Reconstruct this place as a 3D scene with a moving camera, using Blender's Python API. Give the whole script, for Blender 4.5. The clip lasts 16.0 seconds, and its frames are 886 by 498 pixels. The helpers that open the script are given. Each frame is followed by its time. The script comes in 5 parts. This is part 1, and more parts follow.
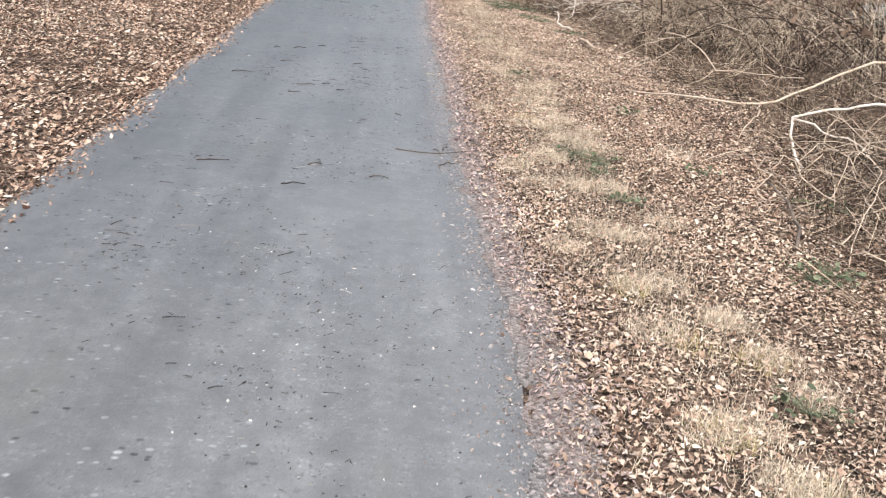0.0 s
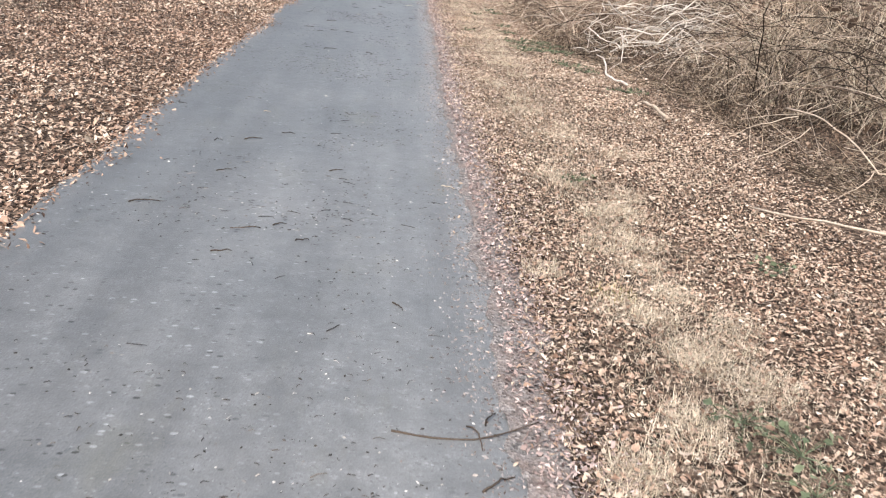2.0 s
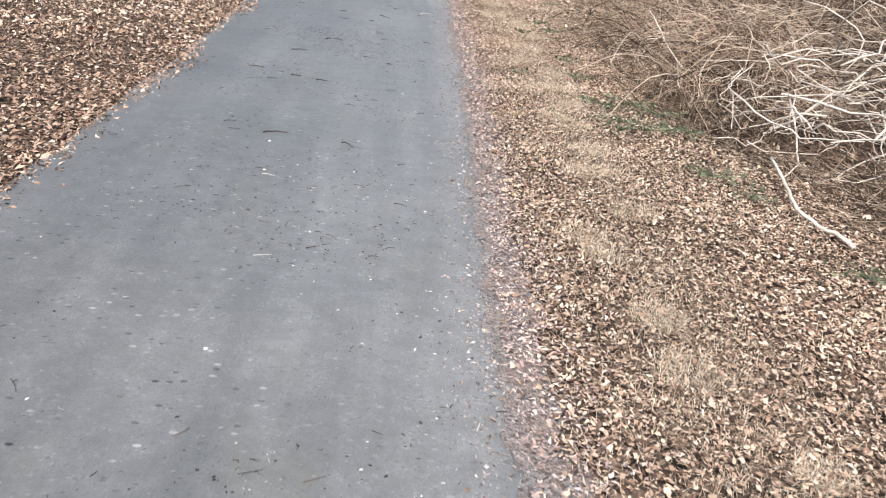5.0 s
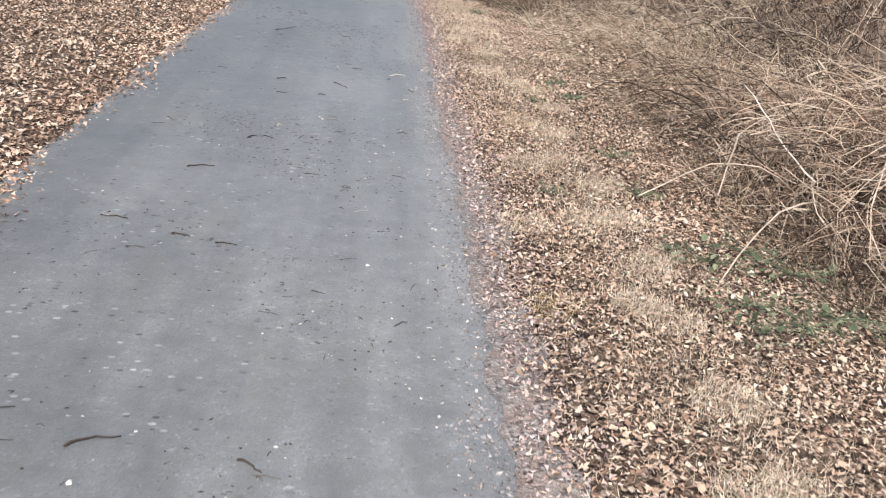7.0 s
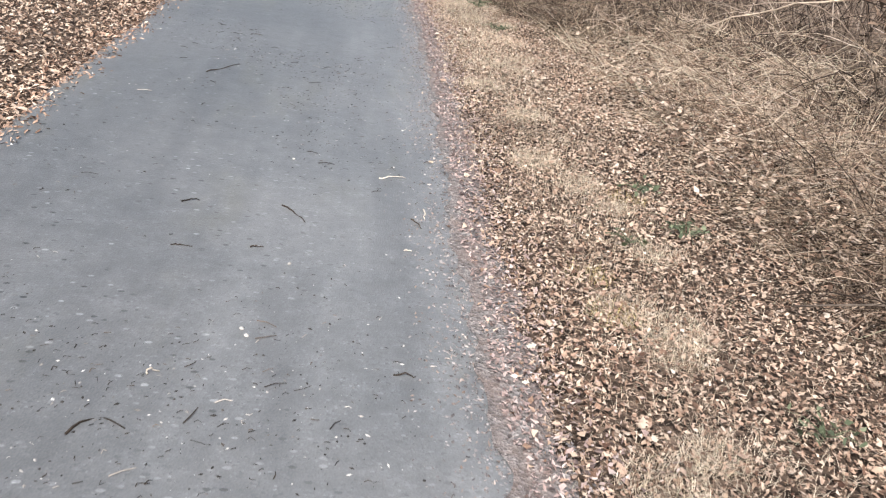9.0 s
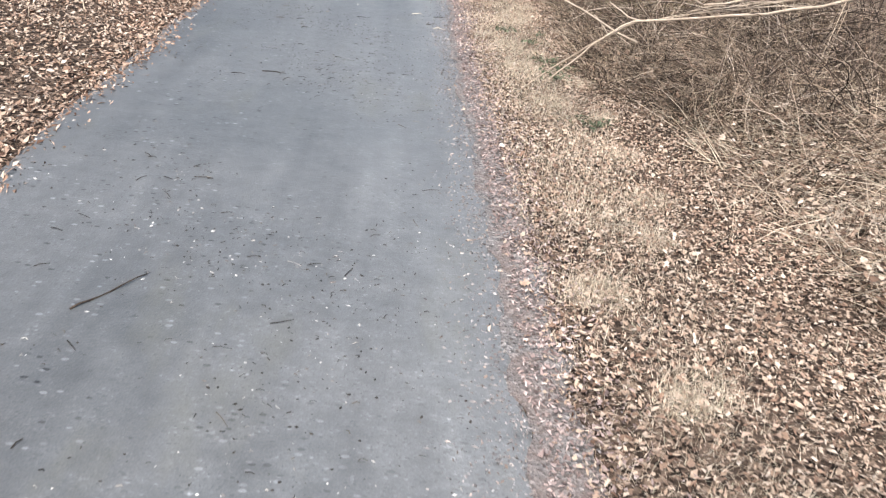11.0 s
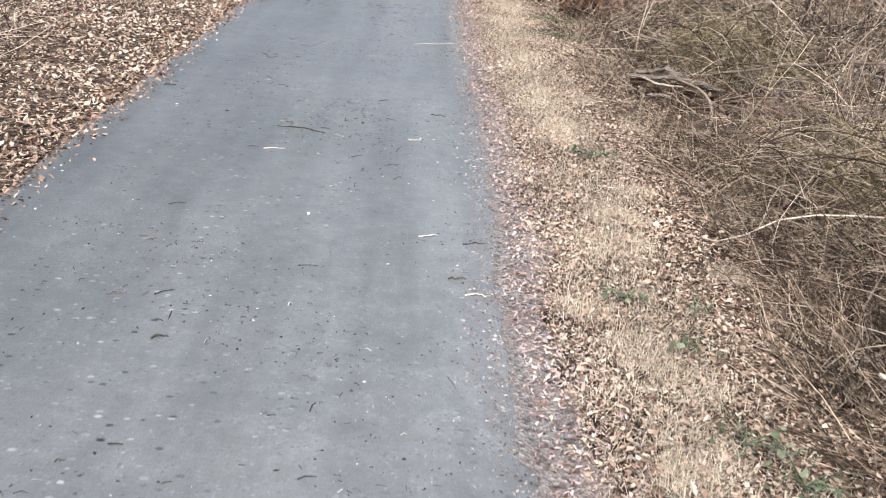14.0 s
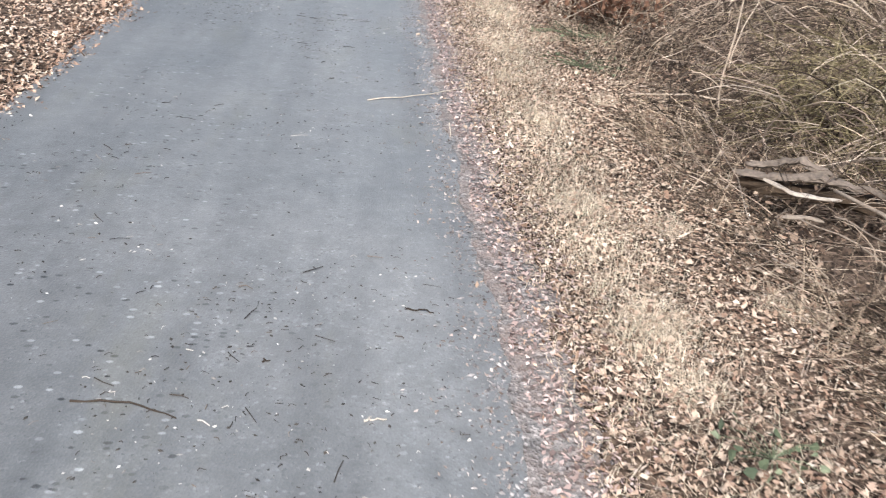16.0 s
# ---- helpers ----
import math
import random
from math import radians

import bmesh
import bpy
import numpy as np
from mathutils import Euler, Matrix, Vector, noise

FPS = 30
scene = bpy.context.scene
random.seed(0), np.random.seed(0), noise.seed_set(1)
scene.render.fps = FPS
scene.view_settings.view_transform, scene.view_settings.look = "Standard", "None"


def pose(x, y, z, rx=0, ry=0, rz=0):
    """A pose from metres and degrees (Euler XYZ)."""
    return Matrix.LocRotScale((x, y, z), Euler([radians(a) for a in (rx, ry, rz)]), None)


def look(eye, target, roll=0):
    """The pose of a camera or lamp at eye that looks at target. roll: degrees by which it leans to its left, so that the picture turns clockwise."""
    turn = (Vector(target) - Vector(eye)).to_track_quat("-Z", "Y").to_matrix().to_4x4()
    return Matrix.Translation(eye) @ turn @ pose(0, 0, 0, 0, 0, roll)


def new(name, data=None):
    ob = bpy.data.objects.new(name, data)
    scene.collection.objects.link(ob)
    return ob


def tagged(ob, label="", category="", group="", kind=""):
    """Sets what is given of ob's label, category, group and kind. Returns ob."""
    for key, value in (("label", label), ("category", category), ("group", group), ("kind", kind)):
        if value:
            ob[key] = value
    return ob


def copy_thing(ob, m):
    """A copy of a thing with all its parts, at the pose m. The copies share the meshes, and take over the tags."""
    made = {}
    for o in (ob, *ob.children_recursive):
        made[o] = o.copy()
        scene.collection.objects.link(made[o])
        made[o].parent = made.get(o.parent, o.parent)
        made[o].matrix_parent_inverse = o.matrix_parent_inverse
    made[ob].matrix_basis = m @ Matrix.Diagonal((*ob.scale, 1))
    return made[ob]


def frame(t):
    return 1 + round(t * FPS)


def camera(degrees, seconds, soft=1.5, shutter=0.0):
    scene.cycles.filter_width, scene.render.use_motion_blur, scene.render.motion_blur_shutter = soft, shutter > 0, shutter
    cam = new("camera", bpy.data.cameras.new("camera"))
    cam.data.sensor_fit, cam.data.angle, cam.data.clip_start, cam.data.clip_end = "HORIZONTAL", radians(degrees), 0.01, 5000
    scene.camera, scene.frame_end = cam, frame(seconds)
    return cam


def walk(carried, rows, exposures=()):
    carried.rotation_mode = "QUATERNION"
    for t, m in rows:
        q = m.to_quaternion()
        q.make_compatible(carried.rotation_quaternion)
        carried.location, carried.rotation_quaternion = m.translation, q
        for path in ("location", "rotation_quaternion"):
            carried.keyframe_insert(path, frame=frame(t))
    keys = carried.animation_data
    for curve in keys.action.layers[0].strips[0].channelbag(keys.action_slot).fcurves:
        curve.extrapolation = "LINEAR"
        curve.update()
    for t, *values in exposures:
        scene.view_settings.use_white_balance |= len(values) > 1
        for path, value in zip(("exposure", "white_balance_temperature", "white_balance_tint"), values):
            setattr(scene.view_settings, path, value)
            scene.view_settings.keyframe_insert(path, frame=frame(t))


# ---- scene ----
cam = camera(52.4, 16.0, soft=1.15, shutter=0.12)
PATH = [
    (0.0, pose(0.000, 0.000, 1.466, 68.72, -5.76, -2.31)),
    (0.3, look((0.000, 0.438, 1.490), (0.224, 2.288, 0.763), 5.15)),
    (0.5, pose(0.025, 0.749, 1.449, 69.23, -5.25, -4.00)),
    (0.8, look((0.029, 1.188, 1.496), (0.105, 3.050, 0.770), 5.90)),
    (1.0, pose(0.004, 1.496, 1.458, 70.41, -5.36, -1.00)),
    (1.3, look((-0.011, 1.964, 1.509), (0.136, 3.839, 0.831), 5.35)),
    (1.5, pose(-0.015, 2.275, 1.474, 70.13, -4.85, -3.80)),
    (1.8, look((0.000, 2.728, 1.517), (0.138, 4.597, 0.818), 5.50)),
    (2.0, pose(-0.003, 3.025, 1.503, 69.32, -5.36, -2.20)),
    (2.3, look((-0.041, 3.505, 1.508), (0.145, 5.381, 0.842), 5.50)),
    (2.5, pose(-0.041, 3.812, 1.525, 69.84, -4.74, -5.10)),
    (2.8, look((-0.026, 4.270, 1.524), (0.175, 6.126, 0.804), 6.18)),
    (3.0, pose(0.004, 4.572, 1.541, 68.03, -5.95, -3.31)),
    (3.3, look((-0.040, 5.053, 1.506), (0.148, 6.915, 0.800), 6.91)),
    (3.5, pose(-0.040, 5.366, 1.537, 68.93, -6.25, -4.01)),
    (3.8, look((-0.010, 5.832, 1.477), (0.216, 7.696, 0.790), 7.40)),
    (4.0, pose(-0.000, 6.140, 1.547, 68.03, -7.75, -3.51)),
    (4.2, look((-0.015, 6.485, 1.522), (0.149, 8.333, 0.775), 9.02)),
    (6.3, look((0.020, 9.685, 1.524), (0.149, 11.501, 0.697), 7.22)),
    (6.5, pose(0.000, 9.990, 1.465, 66.33, -6.86, -1.41)),
    (6.8, look((-0.049, 10.450, 1.512), (0.122, 12.291, 0.750), 7.02)),
    (7.0, pose(-0.039, 10.754, 1.477, 67.77, -6.29, -3.33)),
    (7.3, look((-0.002, 11.202, 1.495), (0.151, 13.031, 0.700), 7.45)),
    (7.5, pose(-0.026, 11.495, 1.487, 66.04, -7.35, -1.52)),
    (7.8, look((-0.044, 11.958, 1.460), (0.143, 13.788, 0.676), 7.88)),
    (8.0, pose(-0.049, 12.268, 1.496, 66.02, -6.44, -5.14)),
    (8.3, look((-0.037, 12.769, 1.470), (0.176, 14.599, 0.692), 8.32)),
    (8.5, pose(-0.032, 13.054, 1.527, 65.81, -7.70, -2.80)),
    (8.8, look((-0.051, 13.528, 1.456), (0.175, 15.350, 0.662), 8.89)),
    (9.0, pose(-0.063, 13.851, 1.524, 65.45, -7.75, -3.89)),
    (9.3, look((-0.038, 14.264, 1.488), (0.200, 16.063, 0.649), 7.91)),
    (9.5, pose(0.000, 14.625, 1.525, 64.12, -7.64, -2.17)),
    (9.7, look((-0.022, 14.924, 1.531), (0.167, 16.712, 0.655), 9.11)),
    (11.8, look((0.004, 18.171, 1.537), (0.124, 20.024, 0.795), 5.78)),
    (12.0, pose(0.000, 18.455, 1.491, 69.03, -5.80, -1.49)),
    (12.3, look((-0.028, 18.931, 1.521), (0.128, 20.789, 0.798), 5.84)),
    (12.5, pose(-0.032, 19.220, 1.501, 68.32, -5.11, -3.49)),
    (12.8, look((0.013, 19.687, 1.509), (0.119, 21.529, 0.737), 5.80)),
    (13.0, pose(-0.008, 19.969, 1.518, 66.14, -5.50, -0.69)),
    (13.3, look((-0.028, 20.442, 1.475), (0.100, 22.267, 0.666), 5.87)),
    (13.5, pose(-0.041, 20.735, 1.516, 65.52, -4.71, -3.69)),
    (13.8, look((-0.024, 21.199, 1.476), (0.122, 23.038, 0.702), 5.85)),
    (14.0, pose(0.009, 21.482, 1.521, 66.23, -5.60, -1.09)),
    (14.3, look((0.002, 21.933, 1.457), (0.155, 23.769, 0.680), 6.16)),
    (14.5, pose(-0.024, 22.240, 1.499, 66.22, -5.41, -3.39)),
    (14.8, look((-0.025, 22.685, 1.466), (0.166, 24.537, 0.735), 5.86)),
    (15.0, pose(0.013, 22.995, 1.497, 66.93, -5.70, -2.28)),
    (15.3, look((0.000, 23.424, 1.450), (0.163, 25.258, 0.668), 6.22)),
    (15.5, pose(-0.043, 23.794, 1.482, 66.52, -5.21, -4.59)),
    (15.8, look((-0.032, 24.246, 1.443), (0.243, 26.047, 0.618), 5.46)),
    (16.0, pose(-0.000, 24.535, 1.474, 63.52, -5.11, -4.09)),
]
walk(cam, PATH, exposures=[(0.0, 1.52, 6530, 10), (4.2, 1.52, 6530, 10), (6.3, 1.45, 6530, 10), (9.7, 1.45, 6530, 10), (11.8, 1.56, 6340, 9), (16.0, 1.56, 6340, 9)])

# ---- light: a bright overcast winter day ----
world = bpy.data.worlds.new("overcast_sky")
scene.world = world
world.use_nodes = True
wn, wl = world.node_tree.nodes, world.node_tree.links
sky = wn.new("ShaderNodeTexSky")
sky.sky_type, sky.sun_disc = "NISHITA", False
sky.sun_elevation, sky.sun_rotation = radians(50), radians(200)
sky.air_density, sky.dust_density, sky.ozone_density = 1.0, 6.0, 0.6
wl.new(sky.outputs[0], wn["Background"].inputs[0])
wn["Background"].inputs[1].default_value = 0.066
sun = new("sun", bpy.data.lights.new("sun", "SUN"))
sun.data.energy, sun.data.angle, sun.data.color = 1.9, radians(10), (1.0, 0.97, 0.93)
SUN_AZ = radians(200)
SUN_DIR = Vector((math.sin(SUN_AZ) * math.cos(radians(50)), math.cos(SUN_AZ) * math.cos(radians(50)), math.sin(radians(50))))
sun.matrix_world = look(SUN_DIR * 20, (0, 0, 0))

rng = np.random.default_rng(7)


# ---- node helpers ----
def material(name, rough=0.9, spec=0.25):
    m = bpy.data.materials.new(name)
    m.use_nodes = True
    b = m.node_tree.nodes["Principled BSDF"]
    b.inputs["Roughness"].default_value = rough
    b.inputs["Specular IOR Level"].default_value = spec
    return m, m.node_tree, b


def node(nt, kind, inputs=(), **props):
    n = nt.nodes.new(kind)
    for k, v in props.items():
        setattr_plain(n, k, v)
    for k, v in dict(inputs).items():
        if isinstance(v, bpy.types.NodeSocket):
            nt.links.new(v, n.inputs[k])
        else:
            n.inputs[k].default_value = v
    return n


def setattr_plain(n, k, v):
    if k == "operation":
        n.operation = v
    elif k == "feature":
        n.feature = v
    elif k == "blend_type":
        n.blend_type = v
    elif k == "data_type":
        n.data_type = v


def coords(nt, sx=1.0, sy=1.0, sz=1.0):
    tc = nt.nodes.new("ShaderNodeTexCoord")
    mp = nt.nodes.new("ShaderNodeMapping")
    mp.inputs["Scale"].default_value = (sx, sy, sz)
    nt.links.new(tc.outputs["Object"], mp.inputs["Vector"])
    return mp.outputs[0]


def noise_tex(nt, vec, scale, detail=4.0, rough=0.6):
    return node(nt, "ShaderNodeTexNoise", {"Vector": vec, "Scale": scale, "Detail": detail, "Roughness": rough}).outputs["Fac"]


def ramp(nt, fac, stops, constant=False):
    r = nt.nodes.new("ShaderNodeValToRGB")
    e = r.color_ramp.elements
    if constant:
        r.color_ramp.interpolation = "CONSTANT"
    while len(e) < len(stops):
        e.new(0.5)
    for el, (p, c) in zip(e, stops):
        el.position = p
        el.color = (*c, 1) if len(c) == 3 else (c[0], c[0], c[0], 1)
    nt.links.new(fac, r.inputs[0])
    return r.outputs[0]


def mix(nt, fac, a, b, how="MIX"):
    n = nt.nodes.new("ShaderNodeMix")
    n.data_type, n.blend_type = "RGBA", how
    for key, v in ((0, fac), (6, a), (7, b)):
        if isinstance(v, bpy.types.NodeSocket):
            nt.links.new(v, n.inputs[key])
        else:
            n.inputs[key].default_value = v if key == 0 else (*v, 1)
    return n.outputs[2]


def maths(nt, how, a, b=0.0):
    n = nt.nodes.new("ShaderNodeMath")
    n.operation = how
    for i, v in enumerate((a, b)):
        if isinstance(v, bpy.types.NodeSocket):
            nt.links.new(v, n.inputs[i])
        else:
            n.inputs[i].default_value = v
    return n.outputs[0]


def bump(nt, bsdf, height, strength, dist):
    b = node(nt, "ShaderNodeBump", {"Height": height, "Strength": strength, "Distance": dist})
    nt.links.new(b.outputs[0], bsdf.inputs["Normal"])


def colour(nt, bsdf, socket):
    nt.links.new(socket, bsdf.inputs["Base Color"])


# ---- materials ----
def island_material(name, stops, patch=0.35, grain=30.0, rough=0.85, spec=0.2, thin=0.0, per_object=False, patch_scale=1.3):
    """Pieces that each take their own tint, with patches a metre wide and a fine grain."""
    m, nt, b = material(name, rough, spec)
    if per_object:
        rnd = nt.nodes.new("ShaderNodeObjectInfo").outputs["Random"]
    else:
        rnd = nt.nodes.new("ShaderNodeNewGeometry").outputs["Random Per Island"]
    c = ramp(nt, rnd, stops)
    v = coords(nt)
    big = noise_tex(nt, v, patch_scale, 3)
    fine = noise_tex(nt, v, grain, 3)
    tone = ramp(nt, big, [(0.3, (1 - patch,)), (0.7, (1 + patch * 0.5,))])
    c = mix(nt, 1.0, c, tone, "MULTIPLY")
    tone = ramp(nt, fine, [(0.3, (0.72,)), (0.7, (1.12,))])
    c = mix(nt, 1.0, c, tone, "MULTIPLY")
    colour(nt, b, c)
    bump(nt, b, fine, 0.4, 0.004)
    return m


def asphalt_material():
    m, nt, b = material("worn_asphalt", 0.36, 0.6)
    v = coords(nt)
    streak = noise_tex(nt, coords(nt, 4.0, 0.22, 1), 1.0, 4)
    patch = noise_tex(nt, v, 0.9, 5, 0.65)
    mott = noise_tex(nt, v, 9.0, 5, 0.7)
    grit = noise_tex(nt, v, 160.0, 2, 0.7)
    c = ramp(nt, patch, [(0.3, (0.125, 0.134, 0.141)), (0.7, (0.163, 0.170, 0.176))])
    c = mix(nt, 1.0, c, ramp(nt, streak, [(0.3, (0.80,)), (0.7, (1.15,))]), "MULTIPLY")
    c = mix(nt, 1.0, c, ramp(nt, mott, [(0.3, (0.80,)), (0.7, (1.2,))]), "MULTIPLY")
    # a smoother, paler strip worn by feet and wheels on the right, darker leftwards
    sepx = nt.nodes.new("ShaderNodeSeparateXYZ")
    nt.links.new(v, sepx.inputs[0])
    across = maths(nt, "ADD", maths(nt, "MULTIPLY", sepx.outputs[0], 0.4), maths(nt, "MULTIPLY", patch, 0.16))
    c = mix(nt, 1.0, c, ramp(nt, maths(nt, "ADD", across, 0.75), [(0.14, (0.80,)), (0.5, (0.93,)), (0.8, (1.08,)), (0.97, (1.12,))]), "MULTIPLY")
    # stones of the worn aggregate
    vor = nt.nodes.new("ShaderNodeTexVoronoi")
    vor.inputs["Scale"].default_value = 115.0
    nt.links.new(v, vor.inputs["Vector"])
    sep = nt.nodes.new("ShaderNodeSeparateColor")
    nt.links.new(vor.outputs["Color"], sep.inputs[0])
    worn = maths(nt, "MULTIPLY", ramp(nt, mott, [(0.42, (0.2,)), (0.64, (1.0,))]), 1.0)
    stone = ramp(nt, sep.outputs[0], [(0.0, (0.6,)), (0.12, (0.92,)), (0.85, (1.04,)), (0.96, (1.2,)), (1.0, (1.6,))])
    c = mix(nt, worn, c, mix(nt, 1.0, c, stone, "MULTIPLY"))
    c = mix(nt, 1.0, c, ramp(nt, grit, [(0.3, (0.89,)), (0.7, (1.09,))]), "MULTIPLY")
    # ravelled patches: small dark pits and pale chips in clusters
    pits = nt.nodes.new("ShaderNodeTexVoronoi")
    pits.inputs["Scale"].default_value = 40.0
    nt.links.new(coords(nt, 0.62, 1.0, 1), pits.inputs["Vector"])
    psep = nt.nodes.new("ShaderNodeSeparateColor")
    nt.links.new(pits.outputs["Color"], psep.inputs[0])
    spot = ramp(nt, maths(nt, "ADD", pits.outputs["Distance"], maths(nt, "MULTIPLY", grit, 0.2)), [(0.34, (1.0,)), (0.44, (0.0,))])
    ravel = ramp(nt, noise_tex(nt, coords(nt, 1.0, 0.8, 1), 2.3, 4, 0.6), [(0.42, (0.1,)), (0.54, (1.0,))])
    wheel = ramp(nt, maths(nt, "ADD", across, 0.75), [(0.55, (1.0,)), (0.85, (0.3,))])
    ravel = maths(nt, "MULTIPLY", ravel, wheel)
    chip = ramp(nt, psep.outputs[0], [(0.0, (0.16,)), (0.14, (0.34,)), (0.15, (1.0,)), (0.88, (1.0,)), (0.89, (1.7,)), (1.0, (2.5,))])
    c = mix(nt, maths(nt, "MULTIPLY", ravel, spot), c, mix(nt, 1.0, c, chip, "MULTIPLY"))
    # fine cracks and damp, mossy stains
    moss = noise_tex(nt, coords(nt, 1.6, 0.5, 1), 1.4, 4, 0.7)
    c = mix(nt, ramp(nt, moss, [(0.56, (0.0,)), (0.75, (0.35,))]), c, (0.150, 0.150, 0.115))
    colour(nt, b, c)
    h = mix(nt, 0.5, mix(nt, 0.5, vor.outputs["Distance"], grit), mott)
    bump(nt, b, h, 0.55, 0.006)
    return m


def soil_material():
    m, nt, b = material("leaf_mould_soil", 0.95, 0.15)
    v = coords(nt)
    vor = nt.nodes.new("ShaderNodeTexVoronoi")
    vor.inputs["Scale"].default_value = 42.0
    warp = nt.nodes.new("ShaderNodeVectorMath")
    warp.operation = "MULTIPLY_ADD"
    wob = nt.nodes.new("ShaderNodeTexNoise")
    wob.inputs["Scale"].default_value = 14.0
    nt.links.new(v, wob.inputs["Vector"])
    nt.links.new(wob.outputs["Color"], warp.inputs[0])
    warp.inputs[1].default_value = (0.07, 0.07, 0.07)
    nt.links.new(v, warp.inputs[2])
    nt.links.new(warp.outputs[0], vor.inputs["Vector"])
    sep = nt.nodes.new("ShaderNodeSeparateColor")
    nt.links.new(vor.outputs["Color"], sep.inputs[0])
    c = ramp(nt, sep.outputs[0], [(0.0, (0.02, 0.0145, 0.0115)), (0.5, (0.08, 0.058, 0.045)), (1.0, (0.215, 0.16, 0.125))])
    big = noise_tex(nt, v, 0.8, 5)
    # away from the path the ground is one carpet of fallen leaves, too far off to tell them apart
    carpet = ramp(nt, sep.outputs[0], [(0.0, (0.065, 0.043, 0.032)), (0.5, (0.20, 0.15, 0.114)), (1.0, (0.36, 0.29, 0.23))])
    xyz = nt.nodes.new("ShaderNodeSeparateXYZ")
    nt.links.new(v, xyz.inputs[0])
    across = maths(nt, "MULTIPLY", maths(nt, "SUBTRACT", maths(nt, "ABSOLUTE", maths(nt, "ADD", xyz.outputs[0], 0.4)), 4.0), 0.4)
    along = maths(nt, "MULTIPLY", maths(nt, "SUBTRACT", maths(nt, "ABSOLUTE", maths(nt, "SUBTRACT", xyz.outputs[1], 17.0)), 16.2), 0.5)
    far = maths(nt, "ADD", maths(nt, "MAXIMUM", across, along), maths(nt, "SUBTRACT", big, 0.5))
    c = mix(nt, ramp(nt, far, [(0.0, (0.0,)), (1.0, (0.9,))]), c, carpet)
    c = mix(nt, 1.0, c, ramp(nt, big, [(0.3, (0.75,)), (0.7, (1.1,))]), "MULTIPLY")
    fine = noise_tex(nt, v, 45.0, 4, 0.7)
    c = mix(nt, 1.0, c, ramp(nt, fine, [(0.3, (0.6,)), (0.7, (1.2,))]), "MULTIPLY")
    colour(nt, b, c)
    bump(nt, b, mix(nt, 0.5, vor.outputs["Distance"], fine), 0.8, 0.02)
    return m


def bark_material(name, dark, light, rough=0.85, along=6.0):
    m, nt, b = material(name, rough, 0.2)
    v = coords(nt)
    n1 = noise_tex(nt, v, along, 4)
    n2 = noise_tex(nt, v, 70.0, 4, 0.7)
    c = ramp(nt, n1, [(0.3, dark), (0.7, light)])
    c = mix(nt, 1.0, c, ramp(nt, n2, [(0.3, (0.68,)), (0.7, (1.18,))]), "MULTIPLY")
    colour(nt, b, c)
    bump(nt, b, n2, 0.6, 0.006)
    return m


ASPHALT = asphalt_material()
SOIL = soil_material()
LEAF = island_material("dry_oak_leaf", [(0.0, (0.09, 0.058, 0.044)), (0.12, (0.26, 0.175, 0.13)), (0.4, (0.44, 0.34, 0.265)),
                                        (0.75, (0.55, 0.445, 0.36)), (0.95, (0.62, 0.525, 0.44)), (1.0, (0.71, 0.635, 0.56))], 0.26, 40.0)
RED_LEAF = island_material("russet_dead_leaf", [(0.0, (0.075, 0.042, 0.031)), (0.25, (0.26, 0.17, 0.126)), (0.65, (0.42, 0.302, 0.234)), (0.93, (0.54, 0.415, 0.335)), (1.0, (0.64, 0.54, 0.45))], 0.35, 40.0)
MAUVE = island_material("mauve_leaf_crumb", [(0.0, (0.09, 0.068, 0.066)), (0.35, (0.29, 0.222, 0.21)), (0.75, (0.43, 0.345, 0.33)), (1.0, (0.60, 0.52, 0.50))], 0.25)
# dead leaf colour with the shade inside the thickets put into it
SHADED_LEAF = island_material("shaded_dead_leaf", [(0.0, (0.04, 0.028, 0.022)), (0.4, (0.13, 0.09, 0.068)), (0.8, (0.23, 0.165, 0.125)), (1.0, (0.42, 0.33, 0.26))], 0.4)
FRAGMENT = island_material("leaf_fragment", [(0.0, (0.07, 0.055, 0.05)), (0.4, (0.22, 0.175, 0.155)), (0.8, (0.33, 0.28, 0.26)), (1.0, (0.48, 0.44, 0.42))], 0.25)
STRAW = island_material("dry_straw", [(0.0, (0.30, 0.235, 0.175)), (0.4, (0.54, 0.45, 0.35)), (0.75, (0.70, 0.62, 0.515)), (0.9, (0.62, 0.57, 0.46)), (1.0, (0.44, 0.44, 0.33))], 0.3)
# stalk, cane, faded and vine ramps skewed near-black to stand for shaded gaps
STALK = island_material("brush_stalk", [(0.0, (0.02, 0.015, 0.011)), (0.4, (0.105, 0.079, 0.058)), (0.7, (0.34, 0.268, 0.202)), (1.0, (0.64, 0.54, 0.425))], 0.7, patch_scale=2.2)
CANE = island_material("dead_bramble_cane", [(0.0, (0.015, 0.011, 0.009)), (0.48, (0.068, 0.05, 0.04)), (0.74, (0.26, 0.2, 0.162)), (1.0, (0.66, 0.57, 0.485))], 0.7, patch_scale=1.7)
RUST = island_material("rusty_dead_leaf", [(0.0, (0.07, 0.036, 0.025)), (0.6, (0.16, 0.088, 0.06)), (1.0, (0.27, 0.16, 0.11))], 0.3)
FADED = island_material("faded_stem", [(0.0, (0.02, 0.015, 0.012)), (0.4, (0.12, 0.093, 0.074)), (0.7, (0.36, 0.29, 0.23)), (1.0, (0.64, 0.55, 0.455))], 0.65, patch_scale=2.0)
